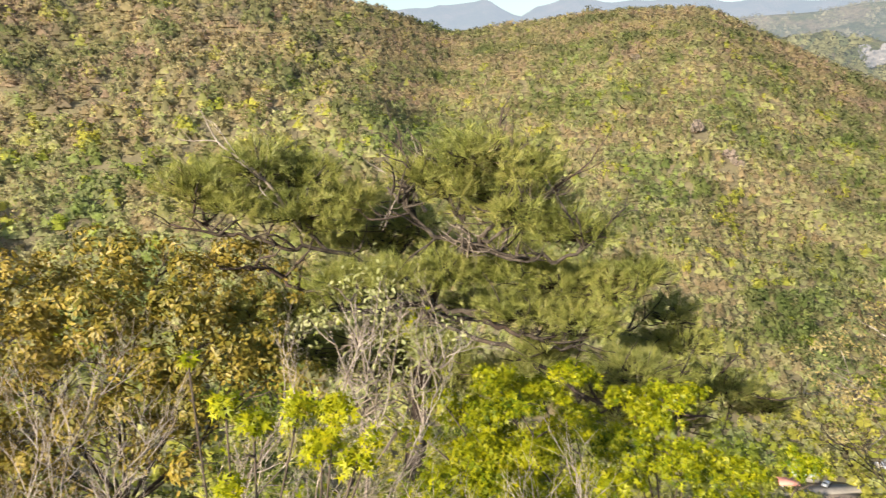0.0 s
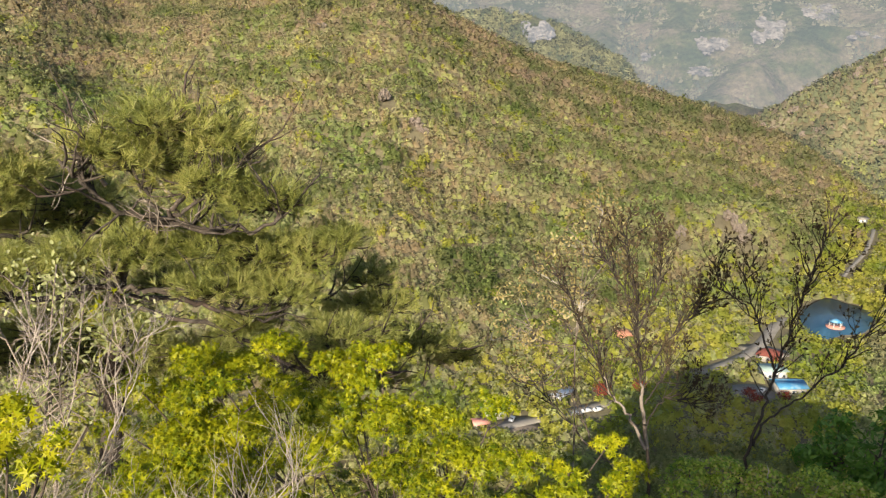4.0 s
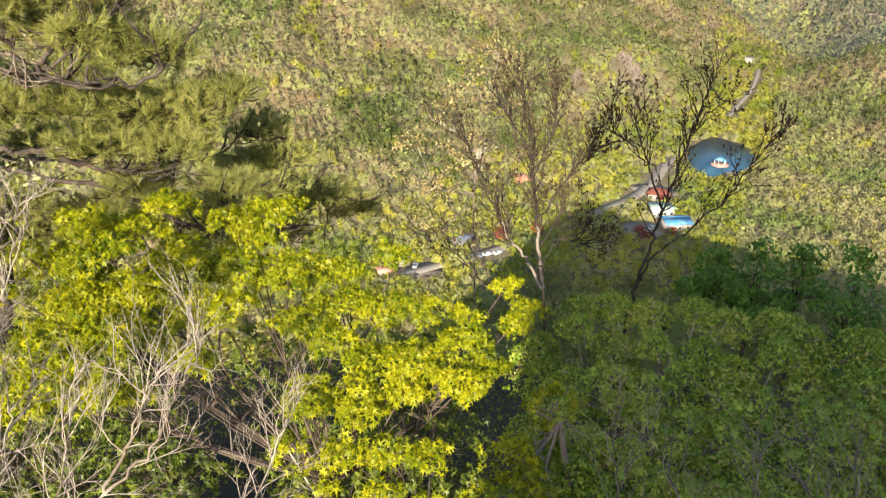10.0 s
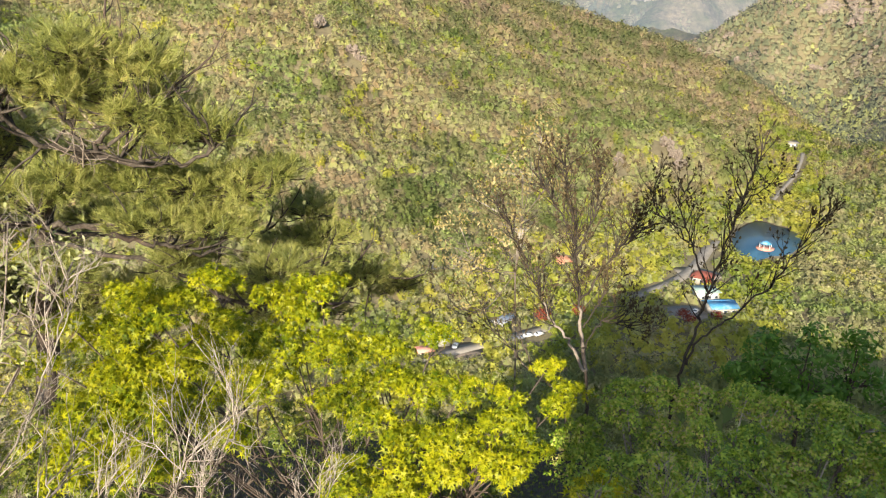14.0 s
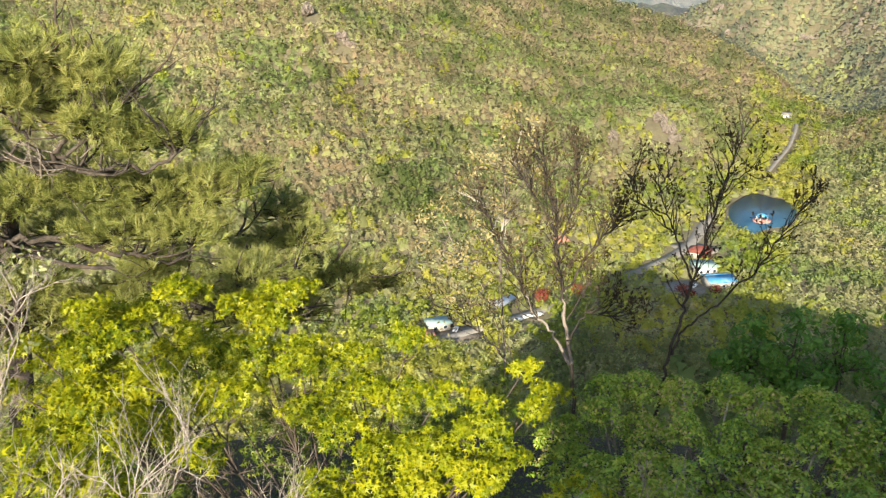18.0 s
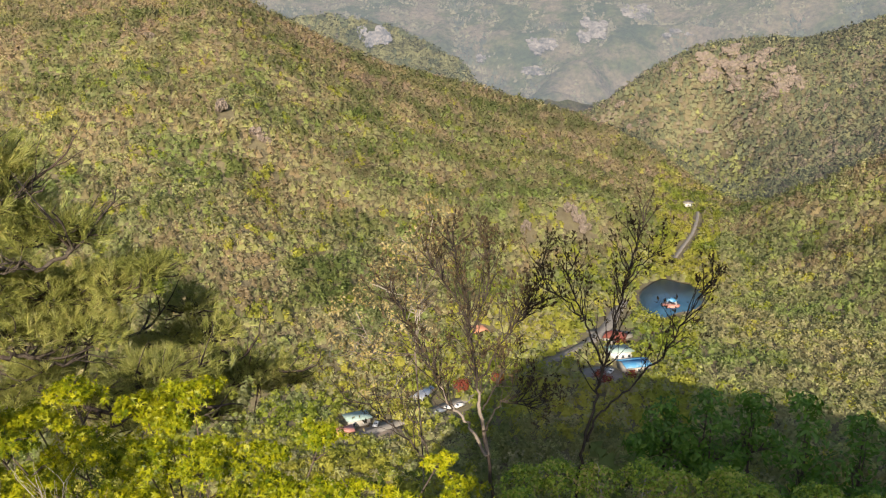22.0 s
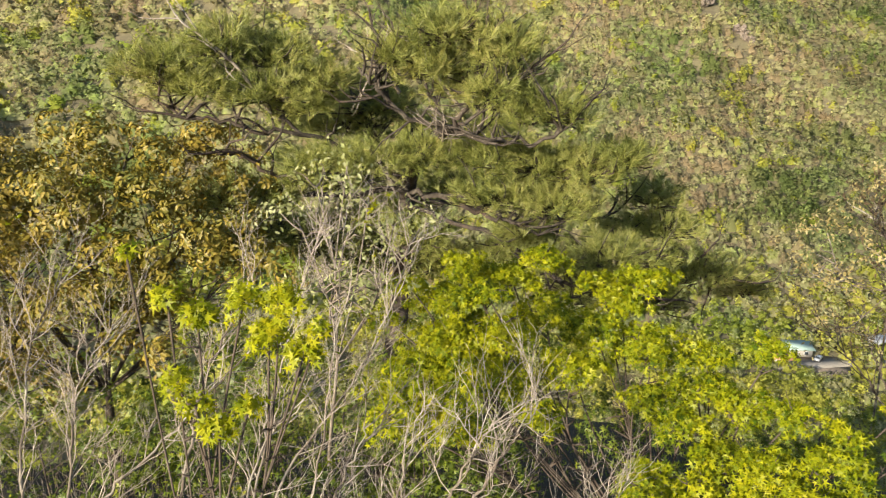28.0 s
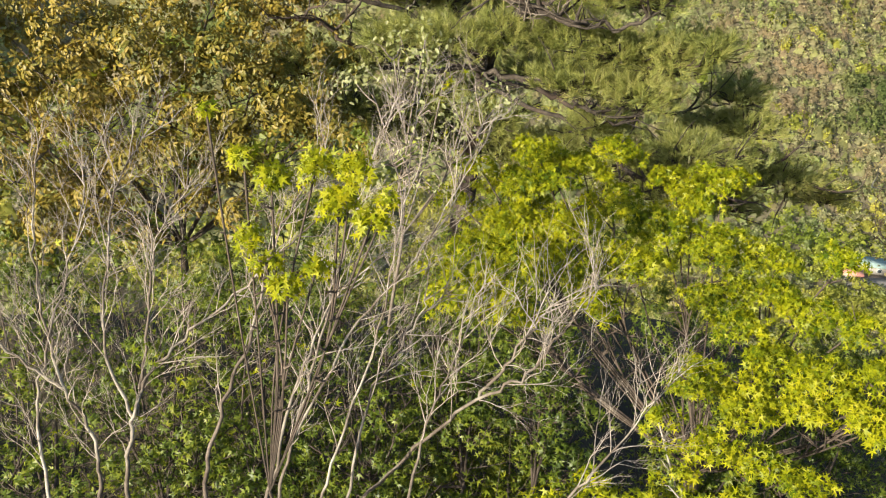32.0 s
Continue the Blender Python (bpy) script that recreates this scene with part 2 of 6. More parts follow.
M_needle = leafy("pine_needles", [(0.2, (0.105, 0.132, 0.03)), (0.45, (0.235, 0.26, 0.06)), (0.65, (0.345, 0.345, 0.092)), (0.9, (0.42, 0.365, 0.135))], (1.0, 1.0, 0.6), 2.2, 0.16, 0.04, 0.5)
M_maple = leafy("young_maple_leaves", [(0.15, (0.055, 0.092, 0.003)), (0.38, (0.178, 0.208, 0.004)), (0.62, (0.288, 0.298, 0.005)), (0.92, (0.365, 0.338, 0.008))], (1.0, 1.0, 0.35), 3.2, 0.18, 0.015, 0.5)
M_green = leafy("green_maple_leaves", [(0.15, (0.09, 0.18, 0.012)), (0.42, (0.23, 0.35, 0.022)), (0.66, (0.36, 0.45, 0.035)), (0.84, (0.42, 0.36, 0.10)), (0.95, (0.40, 0.30, 0.16))], (1.0, 1.0, 0.45), 3.0, 0.2, 0.05, 0.6)
M_sapling = leafy("fresh_sapling_leaves", [(0.2, (0.063, 0.144, 0.018)), (0.5, (0.108, 0.234, 0.027)), (0.8, (0.18, 0.306, 0.045))], (1.0, 1.0, 0.5), 2.4, 0.3, 0.03, 0.4)
M_ochre = leafy("ochre_young_oak_leaves", [(0.15, (0.085, 0.09, 0.014)), (0.38, (0.17, 0.15, 0.022)), (0.6, (0.27, 0.205, 0.032)), (0.9, (0.38, 0.275, 0.06))], (1.0, 0.9, 0.4), 1.6, 0.18, 0.03, 0.36)
M_pale = leafy("pale_unfolding_leaves", [(0.2, (0.2585, 0.2873, 0.0952)), (0.5, (0.3539, 0.3735, 0.1633)), (0.8, (0.4491, 0.4453, 0.245))], (1.0, 1.0, 0.6), 2.0, 0.35, 0.03, 0.5)
M_cream = leafy("cream_spring_leaves", [(0.2, (0.3034, 0.2394, 0.0918)), (0.5, (0.419, 0.3441, 0.153)), (0.8, (0.4769, 0.4189, 0.2295))], (1.0, 0.95, 0.6), 2.0, 0.35, 0.0, 0.5)
M_under = leafy("undergrowth_leaves", [(0.15, (0.0376, 0.0584, 0.00477)), (0.42, (0.0913, 0.122, 0.00639)), (0.68, (0.172, 0.197, 0.00806)), (0.92, (0.247, 0.239, 0.016))], (1.0, 1.0, 0.4), 1.4, 0.18, 0.03, 0.5)
M_thicket = leafy("thicket_leaves", [(0.15, (0.0364, 0.0619, 0.00872)), (0.42, (0.0874, 0.124, 0.0117)), (0.68, (0.16, 0.193, 0.0146)), (0.92, (0.24, 0.24, 0.0292))], (1.0, 1.0, 0.4), 1.4, 0.18, 0.03, 0.5)

def woods(name, stops, scale=0.085, trans=0.48, mottle=0.09):
    """Crowns seen from afar: tone by tree, mottled by leaf masses, with relief."""
    m, nt, out, geo = bare(name)
    pos = geo.outputs["Position"]
    col = ramp_node(nt, noise_node(nt, pos, scale, 2.0), stops)
    mott = ramp_node(nt, noise_node(nt, pos, 1.1, 4, 0.7), [(0.3, (1 - mottle,) * 3), (0.7, (1 + mottle * 0.36,) * 3)])
    col = mix_node(nt, 1.0, col, mott, "MULTIPLY")
    wide = ramp_node(nt, noise_node(nt, pos, 0.016, 3, 0.6), [(0.38, (0.72, 0.82, 0.66)), (0.5, (1.0, 0.98, 0.96)), (0.60, (1.15, 1.05, 1.08))])
    col = mix_node(nt, 1.0, col, wide, "MULTIPLY")
    single = ramp_node(nt, geo.outputs["Random Per Island"], [(0.0, (0.88, 0.88, 0.86)), (1.0, (1.05, 1.04, 1.0))])
    col = mix_node(nt, 1.0, col, single, "MULTIPLY")
    d = nt.nodes.new("ShaderNodeBsdfDiffuse")
    nt.links.new(col, d.inputs[0])
    bp = nt.nodes.new("ShaderNodeBump")
    bp.inputs["Strength"].default_value, bp.inputs["Distance"].default_value = 0.22, 0.3
    nt.links.new(noise_node(nt, pos, 1.6, 4, 0.7), bp.inputs["Height"])
    nt.links.new(bp.outputs[0], d.inputs["Normal"])
    t = nt.nodes.new("ShaderNodeBsdfTranslucent")
    nt.links.new(col, t.inputs[0])
    ms = nt.nodes.new("ShaderNodeMixShader")
    ms.inputs[0].default_value = trans
    nt.links.new(d.outputs[0], ms.inputs[1])
    nt.links.new(t.outputs[0], ms.inputs[2])
    nt.links.new(ms.outputs[0], out.inputs[0])
    return m


M_wood_olive = woods("woodland_olive", [(0.36, (0.305, 0.315, 0.163)), (0.44, (0.405, 0.408, 0.216)), (0.51, (0.47, 0.466, 0.257)), (0.57, (0.435, 0.49, 0.198)), (0.64, (0.528, 0.571, 0.222))], 0.13)
M_wood_grey = woods("woodland_grey_brown", [(0.3, (0.298, 0.262, 0.161)), (0.5, (0.387, 0.337, 0.197)), (0.7, (0.448, 0.386, 0.22))], 0.13)
M_wood_fresh = woods("woodland_fresh_green", [(0.3, (0.351, 0.384, 0.0785)), (0.5, (0.468, 0.492, 0.1)), (0.7, (0.585, 0.58, 0.128))], 0.085)
M_wood_pine = woods("woodland_pine", [(0.3, (0.199, 0.233, 0.0991)), (0.5, (0.276, 0.303, 0.123)), (0.7, (0.364, 0.385, 0.152))])
# greyer, bluer copies for the upper slopes: distance haze put into the base colour
M_up_olive = woods("upland_olive_hazed", [(0.3, (0.338, 0.318, 0.181)), (0.45, (0.402, 0.369, 0.209)), (0.58, (0.449, 0.396, 0.235)), (0.72, (0.431, 0.42, 0.195))], 0.09, 0.48, 0.12)
M_up_grey = woods("upland_grey_brown_hazed", [(0.3, (0.338, 0.284, 0.197)), (0.5, (0.396, 0.329, 0.229)), (0.7, (0.443, 0.369, 0.254))], 0.09, 0.48, 0.12)
M_up_fresh = woods("upland_fresh_green_hazed", [(0.3, (0.414, 0.434, 0.138)), (0.7, (0.542, 0.54, 0.176))], 0.09, 0.48, 0.12)
M_up_pine = woods("upland_pine_hazed", [(0.3, (0.233, 0.249, 0.133)), (0.7, (0.315, 0.318, 0.165))], 0.09, 0.48, 0.12)
M_wood_red = leafy("woodland_red_maple", [(0.25, (0.16, 0.04, 0.03)), (0.7, (0.26, 0.08, 0.05))], (1, 0.6, 0.5), 0.3, 0.25, 0.0, 0.2)

# ------------------------------------------------------------------ mesh helpers


def polar(bearing, rise, dist):
    """A place by its bearing, rise above the level (degrees) and distance from the lookout."""
    a, e = radians(bearing), radians(rise)
    return np.array((math.sin(a) * math.cos(e) * dist, math.cos(a) * math.cos(e) * dist, math.sin(e) * dist))


def tri_mesh(name, verts, faces, material, smooth=False, normals=None):
    verts, faces = np.asarray(verts, np.float32).reshape(-1, 3), np.asarray(faces, np.int32)
    n = faces.shape[1]
    me = bpy.data.meshes.new(name)
    me.vertices.add(len(verts))
    me.vertices.foreach_set("co", verts.ravel())
    me.loops.add(faces.size)
    me.loops.foreach_set("vertex_index", faces.ravel())
    me.polygons.add(len(faces))
    me.polygons.foreach_set("loop_start", np.arange(0, faces.size, n, dtype=np.int32))
    if smooth:
        me.polygons.foreach_set("use_smooth", np.ones(len(faces), bool))
    me.update(calc_edges=True)
    if normals is not None:
        me.polygons.foreach_set("use_smooth", np.ones(len(faces), bool))
        me.normals_split_custom_set_from_vertices(np.asarray(normals, np.float32))
    me.materials.append(material)
    return me


class Heap:
    """Collects pieces of geometry for one mesh."""

    def __init__(self):
        self.v, self.f, self.n = [], [], 0

    def add(self, v, f):
        if len(v):
            self.v.append(np.asarray(v, float))
            self.f.append(np.asarray(f, int) + self.n)
            self.n += len(v)

    def tube(self, pts, r0, r1, sides=5):
        pts = np.asarray(pts, float)
        k = len(pts)
        tan = np.gradient(pts, axis=0)
        tan /= np.linalg.norm(tan, axis=1)[:, None] + 1e-9
        ref = np.array((0.31, 0.17, 0.93)) if abs(tan[0][2]) < 0.8 else np.array((0.9, 0.4, 0.1))
        s = np.cross(tan, ref)
        s /= np.linalg.norm(s, axis=1)[:, None] + 1e-9
        t = np.cross(tan, s)
        ang = np.arange(sides) * 2 * np.pi / sides
        rad = np.linspace(r0, r1, k)
        ring = pts[:, None, :] + rad[:, None, None] * (np.cos(ang)[None, :, None] * s[:, None, :] + np.sin(ang)[None, :, None] * t[:, None, :])
        i, j = np.meshgrid(np.arange(k - 1), np.arange(sides), indexing="ij")
        a, b2 = i * sides + j, i * sides + (j + 1) % sides
        c, d = a + sides, b2 + sides
        quads = np.concatenate([np.stack([a, b2, d], -1).reshape(-1, 3), np.stack([a, d, c], -1).reshape(-1, 3)])
        cap = [[(k - 1) * sides, (k - 1) * sides + 1 + q, (k - 1) * sides + (2 + q) % sides] for q in range(sides - 2)]
        self.add(ring.reshape(-1, 3), np.concatenate([quads, np.array(cap).reshape(-1, 3)]))

    def part(self, name, material, parent=None, label="", smooth=False):
        if not self.v:
            return None
        ob = new(name, tri_mesh(name, np.concatenate(self.v), np.concatenate(self.f), material, smooth))
        ob.parent = parent
        if label:
            tagged(ob, label)
        return ob


def thing(name, label, category, group="", kind="", at=(0, 0, 0)):
    ob = new(name)
    ob.empty_display_size = 0.2
    ob.location = at
    bpy.context.view_layer.update()
    return tagged(ob, label, category, group, kind)


def settle(root, at):
    """Moves the thing's origin to its base, with the parts staying where they are."""
    root.location = at
    for c in root.children:
        c.matrix_parent_inverse = Matrix.Translation(-Vector(at))


def curve_pts(points, n=6):
    """A smooth line through the points."""
    p = [np.asarray(q, float) for q in points]
    p = [2 * p[0] - p[1]] + p + [2 * p[-1] - p[-2]]
    out = []
    for i in range(1, len(p) - 2):
        for u in np.linspace(0, 1, n, endpoint=False):
            a, b2, c, d = p[i - 1], p[i], p[i + 1], p[i + 2]
            out.append(0.5 * (2 * b2 + (c - a) * u + (2 * a - 5 * b2 + 4 * c - d) * u * u + (3 * b2 - a - 3 * c + d) * u ** 3))
    out.append(p[-2])
    return np.array(out)


def unit(v):
    v = np.asarray(v, float)
    return v / (np.linalg.norm(v) + 1e-9)


def grow(heap, rng, start, way, length, radius, levels, kids=3, spread=0.7, ratio=0.62, up=0.15, wander=0.18, tips=None, sides=4):
    """A branching twig: wanders, thins and forks. The ends go into tips as (place, way)."""
    n = 5 if levels > 1 else 3
    pts, p, w = [np.asarray(start, float)], np.asarray(start, float), unit(way)
    for _ in range(n):
        w = unit(w + rng.normal(0, wander, 3) + np.array((0, 0, up * 0.35)))
        p = p + w * length / n
        pts.append(p)
    end = radius * (0.55 if levels else 0.3)
    heap.tube(pts, radius, end, sides if levels > 0 else 3)
    if levels <= 0:
        if tips is not None:
            tips.append((p, w))
        return
    for i in range(kids):
        k = n - (i % 3) if i else n
        side = unit(np.cross(w, rng.normal(0, 1, 3)))
        w2 = unit(w + side * spread * rng.uniform(0.5, 1.2) + np.array((0, 0, up)))
        grow(heap, rng, pts[k], w2, length * ratio * rng.uniform(0.75, 1.2), end * 0.9, levels - 1, kids, spread, ratio, up, wander, tips, max(3, sides - 1))


def frames_for(normals, headings):
    n = normals / (np.linalg.norm(normals, axis=1)[:, None] + 1e-9)
    x = headings - n * np.sum(headings * n, 1)[:, None]
    x /= np.linalg.norm(x, axis=1)[:, None] + 1e-9
    return x, np.cross(n, x), n


def scatter(tv, tf, places, normals, headings, sizes):
    """Copies of a small template at the places, joined: arrays of vertices and faces."""
    tv, tf = np.asarray(tv, float), np.asarray(tf, int)
    x, y, n = frames_for(normals, headings)
    v = (x[:, None, :] * tv[None, :, 0:1] + y[:, None, :] * tv[None, :, 1:2] + n[:, None, :] * tv[None, :, 2:3]) * sizes[:, None, None] + places[:, None, :]
    f = tf[None] + (np.arange(len(places)) * len(tv))[:, None, None]
    return v.reshape(-1, 3), f.reshape(-1, tf.shape[1])


def star_leaf():
    """A five-lobed maple leaf, one unit long, drooping at its lobes."""
    v = [(0, 0, 0)]
    for k, (a, r) in enumerate([(-112, 0.42), (-84, 0.18), (-56, 0.74), (-29, 0.23), (0, 1.0), (29, 0.23), (56, 0.74), (84, 0.18), (112, 0.42)]):
        q = radians(a)
        v.append((math.cos(q) * r, math.sin(q) * r, -0.16 * r * r + (0.03 if k % 2 else 0)))
    return np.array(v), np.array([(0, i, i + 1) for i in range(1, 9)])


def plain_leaf():
    """A three-lobed leaf of few faces."""
    v = [(-0.05, -0.20, 0), (0.48, -0.72, -0.14), (0.24, -0.12, 0.02), (1.0, 0, -0.18), (0.24, 0.12, 0.02), (0.48, 0.72, -0.14), (-0.05, 0.20, 0)]
    return np.array(v), np.array([(0, 1, 2), (2, 3, 4), (4, 5, 6), (0, 2, 4), (0, 4, 6)])


def oval_leaf():
    """A folded oval leaf, one unit long."""
    v = [(0, 0, 0), (0.35, 0.22, 0.06), (0.75, 0.17, 0.02), (1.0, 0, -0.12), (0.75, -0.17, 0.02), (0.35, -0.22, 0.06), (0.5, 0, -0.02)]
    return np.array(v), np.array([(0, 6, 1), (1, 6, 2), (2, 6, 3), (3, 6, 4), (4, 6, 5), (5, 6, 0)])


def needle_tuft(rng, count=46):
    """A brush of long needles round a shoot, one unit long."""
    v, f = [], []
    for i in range(count):
        base = np.array((rng.uniform(-0.35, 0.3), 0, 0))
        a, open_ = rng.uniform(0, 2 * np.pi), rng.uniform(0.15, 1.0)
        d = unit(np.array((1.0, open_ * math.cos(a), open_ * math.sin(a))))
        s = unit(np.cross(d, rng.normal(0, 1, 3))) * 0.020
        ln = rng.uniform(0.75, 1.05)
        v += [base - s, base + s, base + d * ln]
        f.append((3 * i, 3 * i + 1, 3 * i + 2))
    return np.array(v), np.array(f)


def small_leaf():
    """A small leaf folded along its midrib, one unit long."""
    return np.array([(0, 0, 0), (0.5, 0.36, 0.08), (1.0, 0, -0.15), (0.5, -0.36, 0.08)]), np.array([(0, 2, 1), (0, 3, 2)])


STAR, OVAL, PLAIN, SMALL = star_leaf(), oval_leaf(), plain_leaf(), small_leaf()

# ------------------------------------------------------------------ the land
FLOOR = -131.0
# bearing, start of the far slope, first crest (distance, rise), second crest (distance, rise)
LAND = np.array([
    # bearing -104: an unseen hill, raised to throw shade on the far left slope
    (-180, 600, 2000, -3, 3000, -2), (-125, 600, 1300, 3, 1700, 3), (-104, 250, 540, 10.0, 1400, 5), (-88, 560, 1150, 5, 1700, 5), (-76, 620, 1250, 9, 1700, 6), (-60, 420, 1100, 7.6, 1500, 5),
    (-45, 330, 980, 6.6, 1250, 4), (-36.4, 290, 920, 5.3, 1200, 2), (-31.5, 275, 940, 3.4, 1200, 0),
    (-20, 270, 870, 4.9, 1200, 0), (-14, 285, 850, 4.8, 1200, -2), (-12, 290, 840, 3.6, 1200, -3), (-7.7, 300, 835, 1.5, 1200, -4),
    (-3.9, 318, 840, -0.1, 1200, -5)])
LAND2 = np.array([
    (0, 335, 850, -1.1, 1200, -5), (4.5, 362, 860, -2.4, 1100, -5), (9.9, 405, 870, -3.7, 1000, -3.8), (13, 470, 840, -5.2, 1000, -1.6),
    (15, 520, 820, -6.4, 1020, -0.3), (17, 640, 810, -7.8, 1050, 0.7), (18.2, 710, 800, -8.5, 1050, 0.9), (19.2, 650, 770, -9.0, 1050, 1.0),
    (20.4, 560, 700, -9.6, 1050, 1.1), (21.8, 490, 640, -9.3, 1050, 1.1), (24, 465, 620, -8.4, 1060, 1.0), (28.4, 430, 620, -6.1, 1080, 2.4), (35, 380, 600, -2, 1100, 3.5),
    (50, 330, 560, 3, 1000, 6), (110, 350, 800, 2, 1200, 3), (180, 600, 2000, -3, 3000, -2)])
LAND = np.concatenate([LAND, LAND2])
fine_az = np.arange(-180, 180.1, 0.25)
near_az = np.exp(-0.5 * (np.arange(-12, 13) * 0.25 / 0.8) ** 2)
SMOOTH = [np.convolve(np.pad(np.interp(fine_az, LAND[:, 0], LAND[:, q]), 12, mode="edge"), near_az / near_az.sum(), "valid") for q in range(1, 6)]


def step(x, lo, hi):
    t = np.clip((x - lo) / (hi - lo), 0, 1)
    return t * t * (3 - 2 * t)


def fbm(x, y, size, octaves=3, seed=0.0):
    out = np.empty(np.shape(x))
    flat, xs, ys = out.reshape(-1), np.ravel(x), np.ravel(y)
    for i in range(len(flat)):
        flat[i] = noise.fractal(Vector((xs[i] / size, ys[i] / size, seed)), 1.0, 2.0, octaves)
    return out


def hill(x, y):
    """The lookout's own spur: flat on top, steep away from the sun; an unseen rocky mound behind, added to cast shade.
    """
    u, c = x * math.sin(AWAY) + y * math.cos(AWAY), x * math.cos(AWAY) - y * math.sin(AWAY)
    # sharp drop at the edge, shaped so that the ground below lies in shade
    ahead = 0.85 * np.clip(u + 0.3, 0, 1.8) + 0.40 * np.clip(u - 1.5, 0, 10.5) + 0.72 * np.clip(u - 12, 0, None)
    behind = 0.16 * np.clip(-u - 8, 0, None)
    fall = 0.5 - 0.38 * step(u, 0.3, 2.5)
    side = np.where(c < 0, np.where(c > -4, -fall * c, np.where(c > -24, 4 * fall + 0.12 * (-c - 4) + 0.03 * (-c - 4) ** 2, 4 * fall + 14.4 + 1.3 * (-c - 24))), 0.17 * np.clip(c - 3, 0, None))
    # mound added out of view to block the sun from the plants on the right
    shade_hump = 4.2 * step(c, -0.78, 0.10) * np.exp(-((u + 4.6) / 1.7) ** 2) * np.exp(-(np.clip(c - 3, 0, None) / 9) ** 2)
    shade_hump = shade_hump * (1 + 0.13 * np.sin(c * 12) * np.sin(u * 3 + 1) + 0.10 * np.sin(c * 23 + 2))
    return -1.62 - ahead - behind - side + shade_hump


def far_land(az, d):
    cols = [np.interp(az, fine_az, q) for q in SMOOTH]
    foot, d1, e1, d2, e2 = cols
    floor = FLOOR + 0.045 * np.clip(d - 500, 0, 500)
    z1, z2 = d1 * np.tan(np.radians(e1)) - 5, d2 * np.tan(np.radians(e2)) - 5
    even = np.clip(1 - (z2 - z1) / 60, 0, 1)
    dm = d1 + (d2 - d1) * (0.12 + 0.33 * even)
    zm = np.minimum(z1, z2) - 2 - 28 * even
    s = np.clip((d - foot) / (d1 - foot), 0, 1)
    f1 = FLOOR + 0.045 * np.clip(d1 - 500, 0, 500)
    z = floor + (z1 - f1) * (s * 0.85 + 0.15 * s * s * (3 - 2 * s))
    z = np.where(d > d1, z1 + (zm - z1) * step(d, d1, dm), z)
    z = np.where(d > dm, zm + (z2 - zm) * step(d, dm, d2), z)
    z = np.where(d > d2, z2 - 0.35 * (d - d2), z)
    rough = np.sin(np.pi * s) * (d <= d1) + 0.45 * (d > d1) * (np.clip(np.abs(d - d2) / 100, 0, 1)) * np.clip((d - d1) / 80, 0, 1)
    return z, rough


bearings = np.concatenate([np.arange(-180, -150, 1.0), np.arange(-150, -80, 5.0), np.arange(-80, 50, 0.35), np.arange(50, 140, 5.0), np.arange(140, 180, 1.0)])
radii = np.concatenate([np.geomspace(0.4, 12, 70), np.geomspace(12.6, 1380, 150)])
AZ, RR = np.meshgrid(bearings, radii, indexing="ij")
GX, GY = np.sin(np.radians(AZ)) * RR, np.cos(np.radians(AZ)) * RR
zf, rough = far_land(AZ, RR)
gully = fbm(GX, GY, 130, 4, 3.0)
zf = zf + rough * (gully * 15)
zh = hill(GX, GY) + np.clip(RR / 60, 0.02, 1) * fbm(GX, GY, 9, 3, 8.0) * 0.9 * (RR < 400)
GZ = np.maximum(zf, zh)
GZ = np.where(np.abs(zf - zh) < 6, np.maximum(zf, zh) + (6 - np.abs(zf - zh)) ** 2 / 24, GZ)
GZ = np.where(RR > 1000, GZ, np.maximum(GZ, FLOOR))


def height(az, d):
    """Height of the ground at a bearing and distance."""
    az, d = np.asarray(az, float), np.asarray(d, float)
    i = np.clip(np.searchsorted(bearings, az) - 1, 0, len(bearings) - 2)
    j = np.clip(np.searchsorted(radii, d) - 1, 0, len(radii) - 2)
    a = (az - bearings[i]) / (bearings[i + 1] - bearings[i])
    b2 = (d - radii[j]) / (radii[j + 1] - radii[j])
    return (GZ[i, j] * (1 - a) + GZ[i + 1, j] * a) * (1 - b2) + (GZ[i, j + 1] * (1 - a) + GZ[i + 1, j + 1] * a) * b2


def sight(bearing, rise):
    """Where a line from the lookout meets the far land."""
    d = np.geomspace(150, 1370, 1500)
    h = height(np.full(d.shape, bearing), d)
    k = int(np.argmax(h >= d * math.tan(radians(rise))))
    return np.array((math.sin(radians(bearing)) * d[k], math.cos(radians(bearing)) * d[k], h[k])), d[k]


def sheet(grid_x, grid_y, grid_z, wrap):
    na, nr = grid_x.shape
    i, j = np.meshgrid(np.arange(na if wrap else na - 1), np.arange(nr - 1), indexing="ij")
    k = (i + 1) % na
    f = np.stack([i * nr + j, i * nr + j + 1, k * nr + j + 1, k * nr + j], -1).reshape(-1, 4)
    return np.stack([grid_x, grid_y, grid_z], -1).reshape(-1, 3), f


outer = np.geomspace(1500, 4600, 10)
X2 = np.concatenate([GX, np.sin(np.radians(bearings))[:, None] * outer[None]], 1)
Y2 = np.concatenate([GY, np.cos(np.radians(bearings))[:, None] * outer[None]], 1)
Z2 = np.concatenate([GZ, np.full((len(bearings), len(outer)), -170.0)], 1)
v, f = sheet(X2, Y2, Z2, True)
v = np.concatenate([v, [(0, 0, float(GZ[:, 0].mean()))]])
k = len(v) - 1
nr2 = X2.shape[1]
cap = [(k, i * nr2, ((i + 1) % len(bearings)) * nr2, ((i + 1) % len(bearings)) * nr2) for i in range(len(bearings))]
me = bpy.data.meshes.new("ground")
